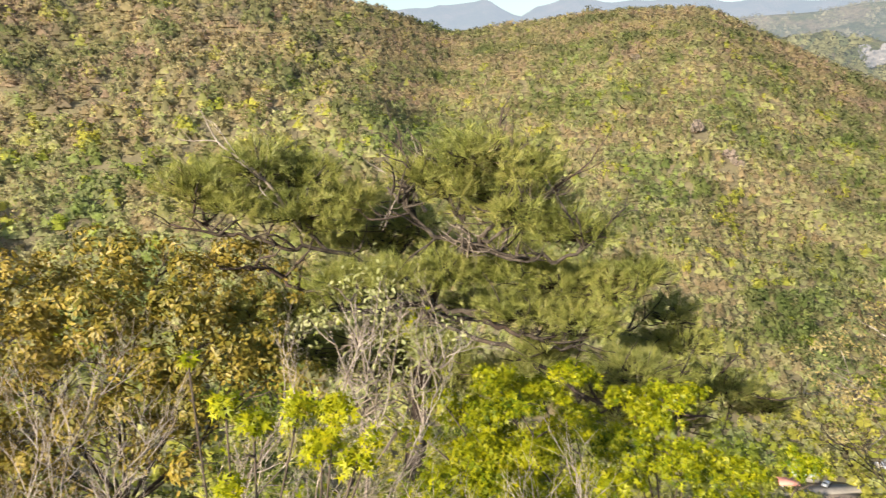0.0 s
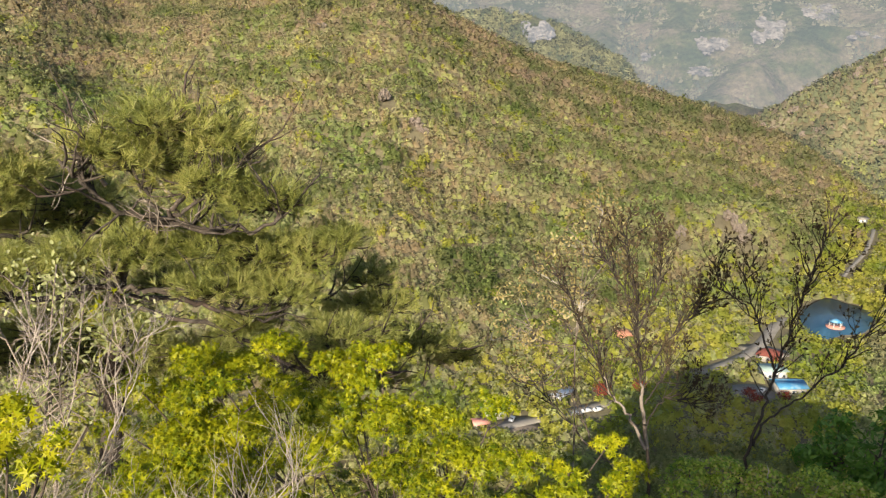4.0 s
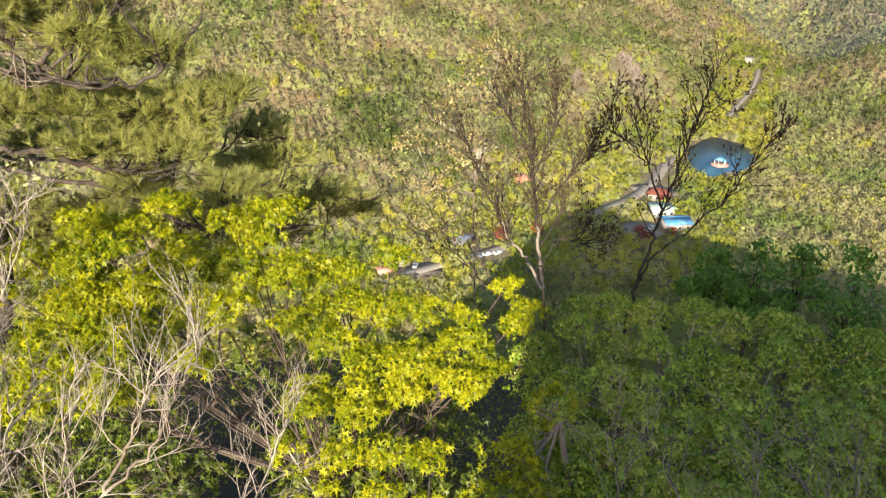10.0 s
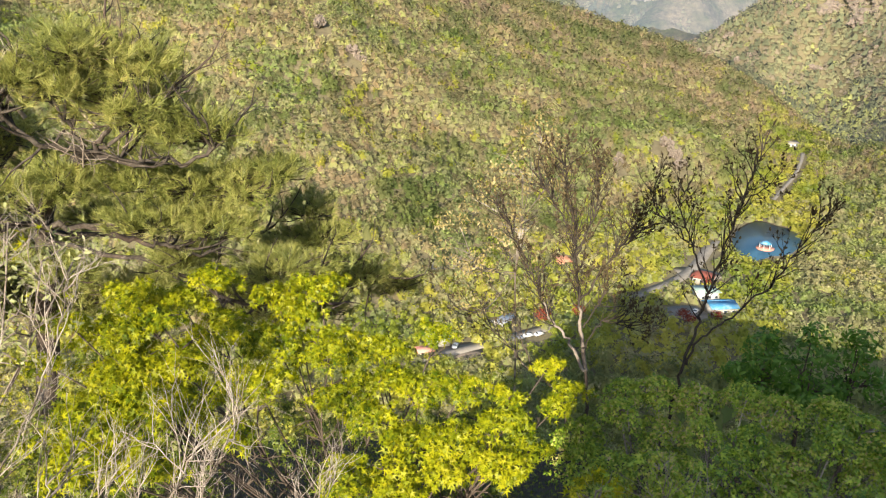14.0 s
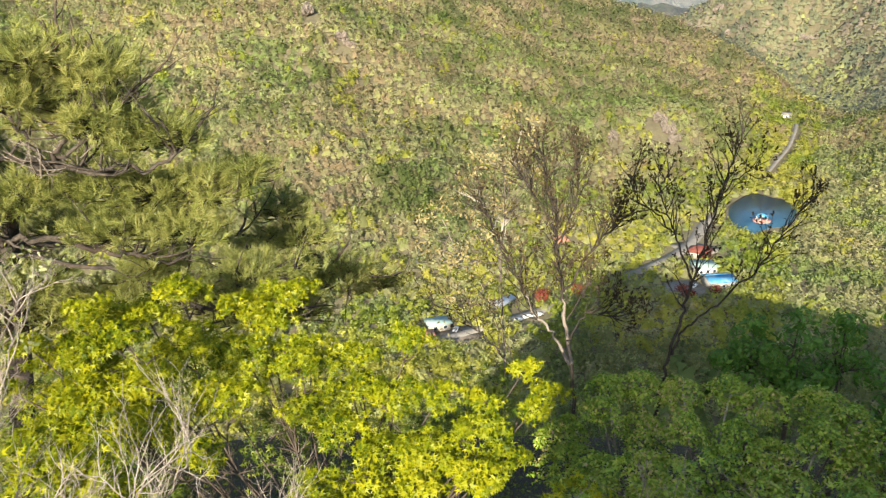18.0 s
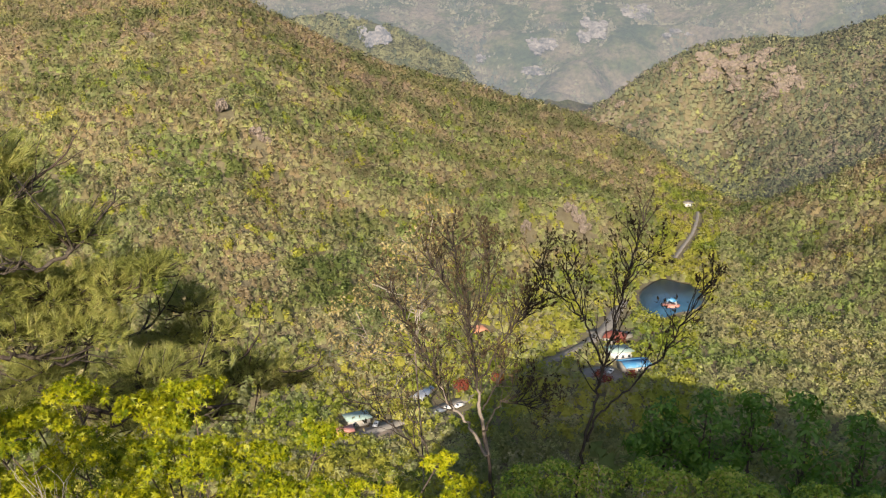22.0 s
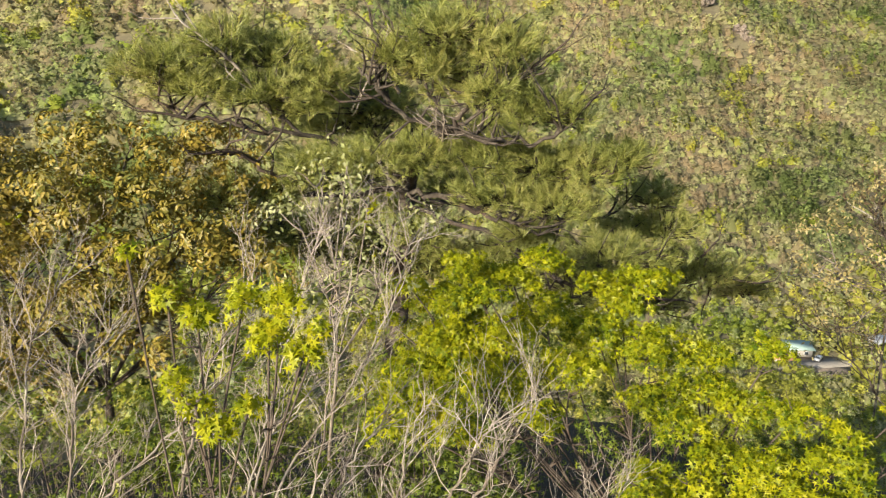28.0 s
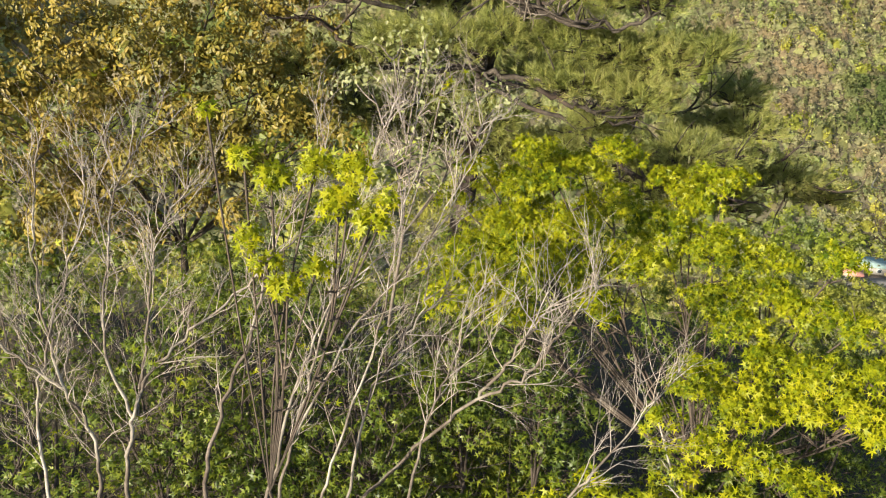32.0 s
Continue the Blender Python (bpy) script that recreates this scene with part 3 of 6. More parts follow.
me.from_pydata(v.tolist(), [], f[:, ::-1].tolist() + [(a0, c0, b0) for a0, b0, c0, _ in cap])
me.polygons.foreach_set("use_smooth", np.ones(len(me.polygons), bool))
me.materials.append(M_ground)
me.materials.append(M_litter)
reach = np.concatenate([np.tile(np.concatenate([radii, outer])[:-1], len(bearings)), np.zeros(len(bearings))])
# within 120 m the soil with shade in its colour, beyond it the paler litter
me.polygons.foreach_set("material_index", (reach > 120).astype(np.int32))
ground = new("ground", me)
tagged(ground, "brown leaf litter and soil of steep wooded mountain slopes", "ground", kind="structure")

# remote ranges
MID = np.array([(-85, 4), (-40, 3.6), (-34, 3.0), (-24, 3.0), (-12, 4.0), (-8, 4.1), (-5.2, 4.4), (-3.8, 4.4), (-1.5, 4.4), (1, 4.0), (5, 4.6), (9.5, 5.1), (13, 5.0), (18, 5.4), (30, 5.6), (55, 6)])
FAR = np.array([(-85, 5), (-40, 5.0), (-33.4, 4.4), (-31.1, 4.7), (-28.9, 5.1), (-26.6, 4.2), (-25.5, 4.9), (-21.7, 5.2), (-15, 4.9), (-8, 4.6), (0, 5.4), (8, 6.0), (16, 5.2), (30, 5.6), (55, 6)])


SPUR = np.array([(-85, -12), (-20, -8), (-14, 1.0), (-10.5, 2.3), (-7.5, 2.7), (-4.8, 2.4), (-3.2, 1.9), (-1.7, 1.2), (1.6, -0.5), (4.4, -4.5), (8, -10), (14, -12), (55, -12)])
SURF = {}


def mountains(name, crest, d0, d1, d2, base, material, seed, label, amp, size, jag=0.06):
    az = np.arange(-85, 56, 0.25 if d0 < 2000 else 0.5)
    t = np.linspace(0, 1, 100)
    dd = np.concatenate([d0 + (d1 - d0) * t[:75] / t[74], d1 + (d2 - d1) * (t[75:] - t[74]) / (1 - t[74])])
    A, D = np.meshgrid(az, dd, indexing="ij")
    x, y = np.sin(np.radians(A)) * D, np.cos(np.radians(A)) * D
    top = np.interp(A, crest[:, 0], crest[:, 1])
    peak = d1 * np.tan(np.radians(top))
    s = np.where(D <= d1, (D - d0) / (d1 - d0), 1 - 0.6 * (D - d1) / (d2 - d1))
    n = fbm(x, y, size, 6, seed)
    rid = 0.4 - np.abs(fbm(x, y, size * 1.1, 3, seed + 20.0))
    z = base + (peak - base) * s + (n * amp * 0.45 + rid * amp * 1.5) * np.clip(1.1 - s, jag, 1)
    SURF[name] = (az, dd, z)
    vv, ff = sheet(x, y, z, False)
    ob = new(name, tri_mesh(name, vv, ff[:, ::-1], material, True))
    return tagged(ob, label, "mountain range", kind="structure")


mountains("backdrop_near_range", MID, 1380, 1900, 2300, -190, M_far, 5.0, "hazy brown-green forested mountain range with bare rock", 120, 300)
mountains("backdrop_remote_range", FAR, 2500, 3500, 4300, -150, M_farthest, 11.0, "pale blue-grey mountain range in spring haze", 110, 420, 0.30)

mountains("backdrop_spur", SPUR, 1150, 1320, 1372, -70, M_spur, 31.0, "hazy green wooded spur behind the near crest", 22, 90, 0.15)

# ------------------------------------------------------------------ valley floor


def on_floor(bearing, rise):
    d = FLOOR / math.tan(radians(rise))
    return np.array((math.sin(radians(bearing)) * d, math.cos(radians(bearing)) * d, FLOOR))


def strip(name, line, width, material, label, category):
    """A road laid along a line over the ground, with an edge of its own."""
    pts = curve_pts(line, 8)
    tan = np.gradient(pts, axis=0)
    s = np.stack([tan[:, 1], -tan[:, 0], 0 * tan[:, 0]], -1)
    s /= np.linalg.norm(s, axis=1)[:, None]
    k = len(pts)
    rows = [pts + s * width / 2 - (0, 0, 0.3), pts + s * width / 2, pts - s * width / 2, pts - s * width / 2 - (0, 0, 0.3)]
    vv = np.concatenate(rows)
    ff = [(r * k + i, r * k + i + 1, (r + 1) * k + i + 1, (r + 1) * k + i) for r in range(3) for i in range(k - 1)]
    return tagged(new(name, tri_mesh(name, vv, np.array(ff)[:, ::-1], material)), label, category, kind="structure")


def patch(name, centre, rx, ry, turn, material, label, category, seed, lift=0.12, wob=0.18):
    """A flat yard or pond with an uneven rim."""
    rng = np.random.default_rng(seed)
    a = np.linspace(0, 2 * np.pi, 40, endpoint=False)
    ph = rng.uniform(0, 6.28, 3)
    r = 1 + wob * (np.sin(2 * a + ph[0]) * 0.6 + np.sin(3 * a + ph[1]) * 0.5 + np.sin(5 * a + ph[2]) * 0.25)
    x, y = np.cos(a) * rx * r, np.sin(a) * ry * r
    ct, st = math.cos(radians(turn)), math.sin(radians(turn))
    top = np.stack([centre[0] + x * ct - y * st, centre[1] + x * st + y * ct, np.full(40, centre[2] + lift)], -1)
    vv = np.concatenate([top, top - (0, 0, lift + 0.3), [np.array(centre) + (0, 0, lift)]])
    ff = [(80, i, (i + 1) % 40) for i in range(40)]
    ff += [(i, i + 40, (i + 1) % 40) for i in range(40)] + [((i + 1) % 40, i + 40, (i + 1) % 40 + 40) for i in range(40)]
    return tagged(new(name, tri_mesh(name, vv, np.array(ff), material)), label, category, kind="structure")


pond_mid = on_floor(16.2, -16.15)
patch("pond_bank", pond_mid, 17.0, 38.5, -16, M_lot, "sandy bank round a mountain pond", "bank", 3, 0.15)
patch("pond", pond_mid + (0, -1, 0), 16, 37, -16, M_water, "still dark blue mountain pond in the valley floor", "pond", 3, 0.32)
lift = np.array((0, 0, 0.14))
strip("road", [on_floor(-9, -26.5) + lift, on_floor(-4, -25.3) + lift, on_floor(0.7, -24.0) + lift, on_floor(4, -22.6) + lift, on_floor(7.4, -21.2) + lift, on_floor(10.6, -19.6) + lift, on_floor(12.0, -18.4) + lift, on_floor(12.7, -17.2) + lift, on_floor(13.4, -16.6) + lift], 6.0, M_road, "pale concrete road through the valley", "road")
up_road = []
for bb, rr in ((16.4, -13.6), (16.9, -12.8), (17.45, -11.9), (17.7, -11.0), (17.75, -10.4)):
    p, d = sight(bb, rr)
    up_road.append(p + (0, 0, 1.2))
strip("road_upper", up_road, 2.6, M_road, "pale road climbing the upper valley", "road")
patch("yard", on_floor(-4.6, -25.6), 11, 7, 20, M_lot, "sandy parking yard beside the road", "yard", 5, 0.10)
patch("yard_upper", on_floor(12.2, -18.9), 11, 9, 10, M_road, "pale concrete yard below the pond", "yard", 6, 0.09)
patch("yard_shaded", on_floor(11.8, -21.6), 10, 8, 30, M_road, "concrete yard beside the blue building", "yard", 7, 0.11)


def box(heap, lo, hi):
    x0, y0, z0, x1, y1, z1 = *lo, *hi
    vv = [(x0, y0, z0), (x1, y0, z0), (x1, y1, z0), (x0, y1, z0), (x0, y0, z1), (x1, y0, z1), (x1, y1, z1), (x0, y1, z1)]
    heap.add(vv, [(0, 2, 1), (0, 3, 2), (4, 5, 6), (4, 6, 7), (0, 1, 5), (0, 5, 4), (1, 2, 6), (1, 6, 5), (2, 3, 7), (2, 7, 6), (3, 0, 4), (3, 4, 7)])


def house(name, label, at, turn, w, d, h, roof_mat, wall_mat, roof="gable", rise=1.8):
    root = thing(name, label, "building")

    def piece(part_name, mat, parent, *boxes, label=""):
        hp = Heap()
        for lo, hi in boxes:
            box(hp, lo, hi)
        return hp.part(part_name, mat, parent, label)

    walls = piece("wall", wall_mat, root, ((-w / 2, -d / 2, -0.4), (w / 2, d / 2, h)))
    hp = Heap()
    e = 0.7
    X, Y = w / 2 + e, d / 2 + e
    if roof == "gable":
        for s in (-1, 1):
            vv = [(-X, s * Y, h - 0.25), (X, s * Y, h - 0.25), (X, 0, h + rise), (-X, 0, h + rise)]
            vv += [(p[0], p[1], p[2] + 0.3) for p in vv]
            hp.add(vv, [(0, 1, 2), (0, 2, 3), (4, 6, 5), (4, 7, 6), (0, 5, 1), (0, 4, 5), (1, 6, 2), (1, 5, 6), (2, 7, 3), (2, 6, 7), (3, 4, 0), (3, 7, 4)])
    elif roof == "hip":
        k = X * 0.35
        vv = [(-X, -Y, h), (X, -Y, h), (X, Y, h), (-X, Y, h), (-k, 0, h + rise), (k, 0, h + rise)]
        vv += [(p[0], p[1], h - 0.25) for p in vv[:4]]
        hp.add(vv, [(0, 1, 5), (0, 5, 4), (1, 2, 5), (2, 3, 4), (2, 4, 5), (3, 0, 4), (0, 6, 7), (0, 7, 1), (1, 7, 8), (1, 8, 2), (2, 8, 9), (2, 9, 3), (3, 9, 6), (3, 6, 0), (6, 8, 7), (6, 9, 8)])
    else:
        box(hp, (-X, -Y, h + 0.004), (X, Y, h + 0.35))
    hp.part("roof", roof_mat, root)
    n = max(2, int(w / 3))
    for k in range(n):
        x = -w / 2 + (k + 0.5) * w / n
        win = piece("window", M_white, root, ((x - 0.75, -d / 2 - 0.08, 0.9), (x + 0.75, -d / 2 + 0.02, 2.3)))
        piece("pane", M_dark_glass, win, ((x - 0.62, -d / 2 - 0.12, 1.0), (x + 0.62, -d / 2 - 0.081, 2.2)))
    piece("door", M_brick, root, ((w / 2 - 0.02, -0.5, 0), (w / 2 + 0.07, 0.5, 2.1)))
    root.matrix_world = Matrix.Translation(at) @ pose(0, 0, 0, 0, 0, turn)
    return root


house("blue_roofed_shop", "low shop with a bright blue sheet-metal roof by the yard", on_floor(14.0, -21.2), 15, 11, 9, 3.4, M_blue, M_wall, "gable", 1.2)
house("mint_roofed_shop", "low shop with a pale green roof by the yard", on_floor(12.9, -20.4), 15, 9, 8, 3.6, M_mint, M_white, "flat")
house("brown_roofed_house", "house with a red-brown hipped roof", on_floor(12.6, -19.4), -20, 9, 8, 3.2, M_brick, M_wall, "hip", 2.2)
house("orange_roofed_house", "small house with an orange hipped roof among trees", on_floor(2.7, -19.3), 10, 8, 7, 3.0, M_orange, M_wall, "hip", 2.4)
house("flat_roofed_hut", "grey hut with a pale flat roof by the parking yard", on_floor(-6.4, -25.1), 25, 8, 6, 2.8, M_mint, M_wall, "flat")
house("red_roofed_hut", "hut with a coral roof beside the parking yard", on_floor(-7.4, -25.9), 25, 5, 4, 2.6, M_hull, M_wall, "gable", 1.0)
house("roadside_stall", "long low stall with a grey roof by the road", on_floor(-1.4, -23.6), 60, 10, 4, 2.5, M_metal, M_wall, "gable", 0.8)
house("far_house", "pale farmhouse in the upper valley", sight(17.0, -10.0)[0], 30, 8, 6, 3.0, M_road, M_white, "gable", 1.4)


def parked_car(at, turn, paint, label):
    root = thing("parked_car", label, "car", "cars parked by the road")
    hp = Heap()
    prof = [(-2.1, 0.35), (-2.1, 0.85), (-1.3, 0.95), (-0.8, 1.42), (0.9, 1.42), (1.5, 0.95), (2.1, 0.8), (2.1, 0.35)]
    k = len(prof)
    vv = [(x, -0.85, z) for x, z in prof] + [(x, 0.85, z) for x, z in prof]
    ff = [(i, (i + 1) % k, (i + 1) % k + k) for i in range(k)] + [(i, (i + 1) % k + k, i + k) for i in range(k)]
    ff += [(0, i + 1, i) for i in range(1, k - 1)] + [(k, k + i, k + i + 1) for i in range(1, k - 1)]
    hp.add(vv, ff)
    hp.part("body", paint, root)
    for x0, x1, nm in ((-1.22, -0.86, "rear_window"), (0.98, 1.42, "windscreen")):
        hp = Heap()
        z0, z1 = (1.0, 1.38) if x0 < 0 else (1.38, 1.0)
        vv = [(x0, -0.7, z0 + 0.03), (x1, -0.7, z1 + 0.03), (x1, 0.7, z1 + 0.03), (x0, 0.7, z0 + 0.03)]
        hp.add(vv + [(p[0], p[1], p[2] + 0.03) for p in vv], [(0, 1, 2), (0, 2, 3), (4, 6, 5), (4, 7, 6), (0, 5, 1), (0, 4, 5), (2, 7, 3), (2, 6, 7), (1, 6, 2), (1, 5, 6), (3, 4, 0), (3, 7, 4)])
        hp.part(nm, M_dark_glass, root)
    for x in (-1.3, 1.3):
        for y in (-0.8, 0.8):
            hp = Heap()
            hp.tube([(x, y - 0.11, 0.32), (x, y + 0.11, 0.32)], 0.32, 0.32, 12)
            hp.part("wheel", M_tyre, root)
    root.matrix_world = Matrix.Translation(at) @ pose(0, 0, 0, 0, 0, turn)
    return root


for (bb, rr), tn, paint, lab in (((0.5, -24.35), 30, M_white, "white car parked at the roadside"), ((1.3, -24.2), 40, M_white, "white car parked at the roadside"), ((-0.2, -24.6), 35, M_metal, "silver car parked at the roadside"), ((-5.0, -25.3), 80, M_metal, "silver car parked in the sandy yard"), ((12.4, -21.5), 60, M_white, "white car parked in the concrete yard")):
    parked_car(on_floor(bb, rr) + (0, 0, 0.15), tn, paint, lab)

# boat house on the pond: a round coral deck under a blue canopy
root = thing("floating_pavilion", "round coral floating deck with a blue canopy on the pond", "pavilion")
hp = Heap()
a = np.linspace(0, 2 * np.pi, 20, endpoint=False)
for z0, z1, r0, r1, nm, mt in ((0.0, 0.7, 4.4, 4.6, "deck", M_hull), (3.2, 4.4, 3.4, 0.4, "canopy", M_blue)):
    hp = Heap()
    lo, hi = np.stack([np.cos(a) * r0, np.sin(a) * r0, 0 * a + z0], -1), np.stack([np.cos(a) * r1, np.sin(a) * r1, 0 * a + z1], -1)
    vv = np.concatenate([lo, hi, [(0, 0, z1), (0, 0, z0)]])
    ff = [(i, (i + 1) % 20, 20 + (i + 1) % 20) for i in range(20)] + [(i, 20 + (i + 1) % 20, 20 + i) for i in range(20)] + [(20 + i, 20 + (i + 1) % 20, 40) for i in range(20)] + [((i + 1) % 20, i, 41) for i in range(20)]
    hp.add(vv, ff)
    hp.part(nm, mt, root)
for q in range(6):
    hp = Heap()
    hp.tube([(math.cos(q * 1.047) * 2.9, math.sin(q * 1.047) * 2.9, 0.6), (math.cos(q * 1.047) * 2.9, math.sin(q * 1.047) * 2.9, 3.4)], 0.15, 0.15, 6)
    hp.part("post", M_white, root)
root.matrix_world = Matrix.Translation(on_floor(16.35, -16.75) + (0, 0, 0.3))

# ------------------------------------------------------------------ rocks on the slopes


def outcrop(seed, bearing, rise, width, tall, n, label):
    """Weathered granite ledges lying in the slope."""
    rng = np.random.default_rng(seed)
    p0, d = sight(bearing, rise)
    root = thing("rock_outcrop", label, "rock", "granite outcrops")
    back = unit((p0[0], p0[1], 0))
    side = np.array((back[1], -back[0], 0))
    steep = float(height(bearing, d + 8) - height(bearing, d - 8)) / 16
    upward = unit(back + (0, 0, max(steep, 0.2)))
    out_ = np.cross(side, upward)
    if out_[2] < 0:
        out_ = -out_
    for k in range(n):
        bm = bmesh.new()
        bmesh.ops.create_icosphere(bm, subdivisions=4 if d < 700 else 3, radius=1)
        s = rng.uniform(0.22, 0.62)
        az = bearing + math.degrees(rng.uniform(-0.5, 0.5) * width / d)
        dd = d + rng.uniform(-0.5, 0.5) * tall
        q = np.array((math.sin(radians(az)) * dd, math.cos(radians(az)) * dd, float(height(az, dd)) + (3.6 if seed in (1, 2, 3, 19, 20) else 2.6 if seed in (6, 7, 8) else 1.7 if seed in (9, 10, 11, 12, 13) else 0.8)))
        sz = np.array((width * 0.30 * s + 1, tall * 0.34 * s + 1, 2.4 + 0.045 * (width + tall) * s))
        for vert in bm.verts:
            c = vert.co.copy()
            k1 = noise.fractal(c * 1.5 + Vector((seed * 3.1, k * 7.7, 0)), 1, 2, 5)
            k2 = noise.cell(c * 2.6 + Vector((seed, k, 3)))
            c = c * (1 + 0.55 * k1 + 0.2 * k2)
            vert.co = Vector(side * c.x * sz[0] + upward * c.y * sz[1] + out_ * c.z * sz[2] + q)
        me = bpy.data.meshes.new("boulder")
        bm.to_mesh(me)
        bm.free()
        me.materials.append(M_rock)
        new("boulder", me).parent = root
    settle(root, p0)
    return p0, d


CLEAR = []
for args in (
        (1, 9.1, -10.7, 8, 10, 4, "upper end of a long pale granite slab in the wooded slope"),
        (19, 9.6, -11.3, 9, 11, 4, "long pale granite slab in the wooded slope"),
        (20, 10.1, -11.95, 8, 10, 4, "lower end of a long pale granite slab in the wooded slope"),
        (2, 6.2, -12.2, 7, 14, 3, "small brown rock patch in the wooded slope"),
        (3, -14.4, -3.5, 11, 20, 4, "bare brown scar with rocks on the wooded hillside"),
        (4, -12.4, -5.4, 14, 8, 4, "broken pale boulders below the scar"),
        (5, -18.9, 1.3, 6, 8, 2, "single pale rock near the hill crest"),
        (6, 9.4, -3.7, 28, 14, 6, "rugged pink-grey granite knobs on the ridge"),
        (7, 10.8, -4.5, 16, 14, 3, "granite knobs on the ridge nose"),
        (8, 1.0, -1.7, 22, 6, 3, "pale rock ledge along the ridge"),
        (9, 18.4, -0.8, 40, 38, 16, "pinkish cliff ledges below the crest"),
        (10, 20.4, -1.0, 40, 46, 20, "broad pinkish cliff face with ledges"),
        (11, 22.6, -1.9, 40, 34, 15, "broken pinkish cliff below the crest"),
        (12, 16.2, -1.2, 20, 30, 4, "brown rock face on the wooded hill"),
        (13, 13.4, -4.9, 14, 16, 3, "rock ribs low on the wooded hill"),
        (14, 17.6, -5.2, 18, 10, 3, "rock patches above the upper valley"),
        (15, 12.2, -3.4, 12, 12, 3, "rock ribs on the wooded hill"),
        (16, 24.6, -3.4, 20, 16, 3, "brown rocks on the hillside"),
        (17, 27.0, -2.0, 22, 22, 3, "brown rocks on the hillside"),
        (18, 20.4, -4.2, 14, 10, 2, "small rocks among the trees")):
    p, d = outcrop(*args)
    room = 0.9 if args[0] in (1, 19, 20) else 0.5 if args[0] in (2, 3, 6, 7) else 0.16 if args[0] in (9, 10, 11) else 0.34
    if args[0] in range(12, 19):
        CLEAR.append((p[0], p[1], 2.5, 2.5))
        continue
    CLEAR.append((p[0] * (1 - 5 / d), p[1] * (1 - 5 / d), args[3] * room + 1, args[4] * room + 5))


def far_crag(seed, bearing, rise, width, tall, label, on="backdrop_near_range"):
    """A bare granite face lying in the slope of the far range."""
    root = thing("granite_crag", label, "rock", "crags of the far range")
    az, dd, z = SURF[on]
    row = z[int(np.argmin(np.abs(az - bearing)))]
    k = int(np.argmax(row / dd >= math.tan(radians(rise))))
    c0 = np.array((math.sin(radians(bearing)) * dd[k], math.cos(radians(bearing)) * dd[k], row[k]))
    rng = np.random.default_rng(seed)
    for k in range(8):
        bm = bmesh.new()
        bmesh.ops.create_icosphere(bm, subdivisions=3, radius=1)
        ox, oz = rng.uniform(-0.5, 0.5) * width, rng.uniform(-0.45, 0.45) * tall
        s = rng.uniform(0.4, 0.9)
        for vert in bm.verts:
            c = vert.co.copy()
            c *= 1 + 0.75 * noise.fractal(c * 1.9 + Vector((seed * 2.3, k * 5.1, 0)), 1, 2, 5)
            w = np.array((c.x * width * 0.25 * s + ox, c.y * 12 * s, c.z * tall * 0.45 * s + oz))
            vert.co = Vector(c0 + np.array((w[0], w[1] + w[2] * 1.6, w[2])))
        me = bpy.data.meshes.new("boulder")
        bm.to_mesh(me)
        bm.free()
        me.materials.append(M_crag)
        new("boulder", me).parent = root
    settle(root, c0)


# crag granite; the haze before it is mixed in as a faint glow
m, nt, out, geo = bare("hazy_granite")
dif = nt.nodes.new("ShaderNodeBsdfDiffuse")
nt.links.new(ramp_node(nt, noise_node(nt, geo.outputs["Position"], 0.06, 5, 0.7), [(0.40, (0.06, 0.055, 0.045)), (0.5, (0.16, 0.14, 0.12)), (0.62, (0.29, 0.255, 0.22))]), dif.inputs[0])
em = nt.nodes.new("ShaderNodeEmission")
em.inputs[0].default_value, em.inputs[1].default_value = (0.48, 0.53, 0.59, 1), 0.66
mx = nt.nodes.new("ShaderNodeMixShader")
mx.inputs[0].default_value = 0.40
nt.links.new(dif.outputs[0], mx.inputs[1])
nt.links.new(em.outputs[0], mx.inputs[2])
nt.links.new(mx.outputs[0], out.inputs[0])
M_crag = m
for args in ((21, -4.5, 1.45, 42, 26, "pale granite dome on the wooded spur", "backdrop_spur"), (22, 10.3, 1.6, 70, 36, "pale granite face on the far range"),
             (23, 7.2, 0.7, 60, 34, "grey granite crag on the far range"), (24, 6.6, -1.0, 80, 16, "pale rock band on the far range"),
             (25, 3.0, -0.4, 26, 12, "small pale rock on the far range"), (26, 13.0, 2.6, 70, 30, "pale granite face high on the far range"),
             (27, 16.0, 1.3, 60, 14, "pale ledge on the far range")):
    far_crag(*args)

# ------------------------------------------------------------------ woods


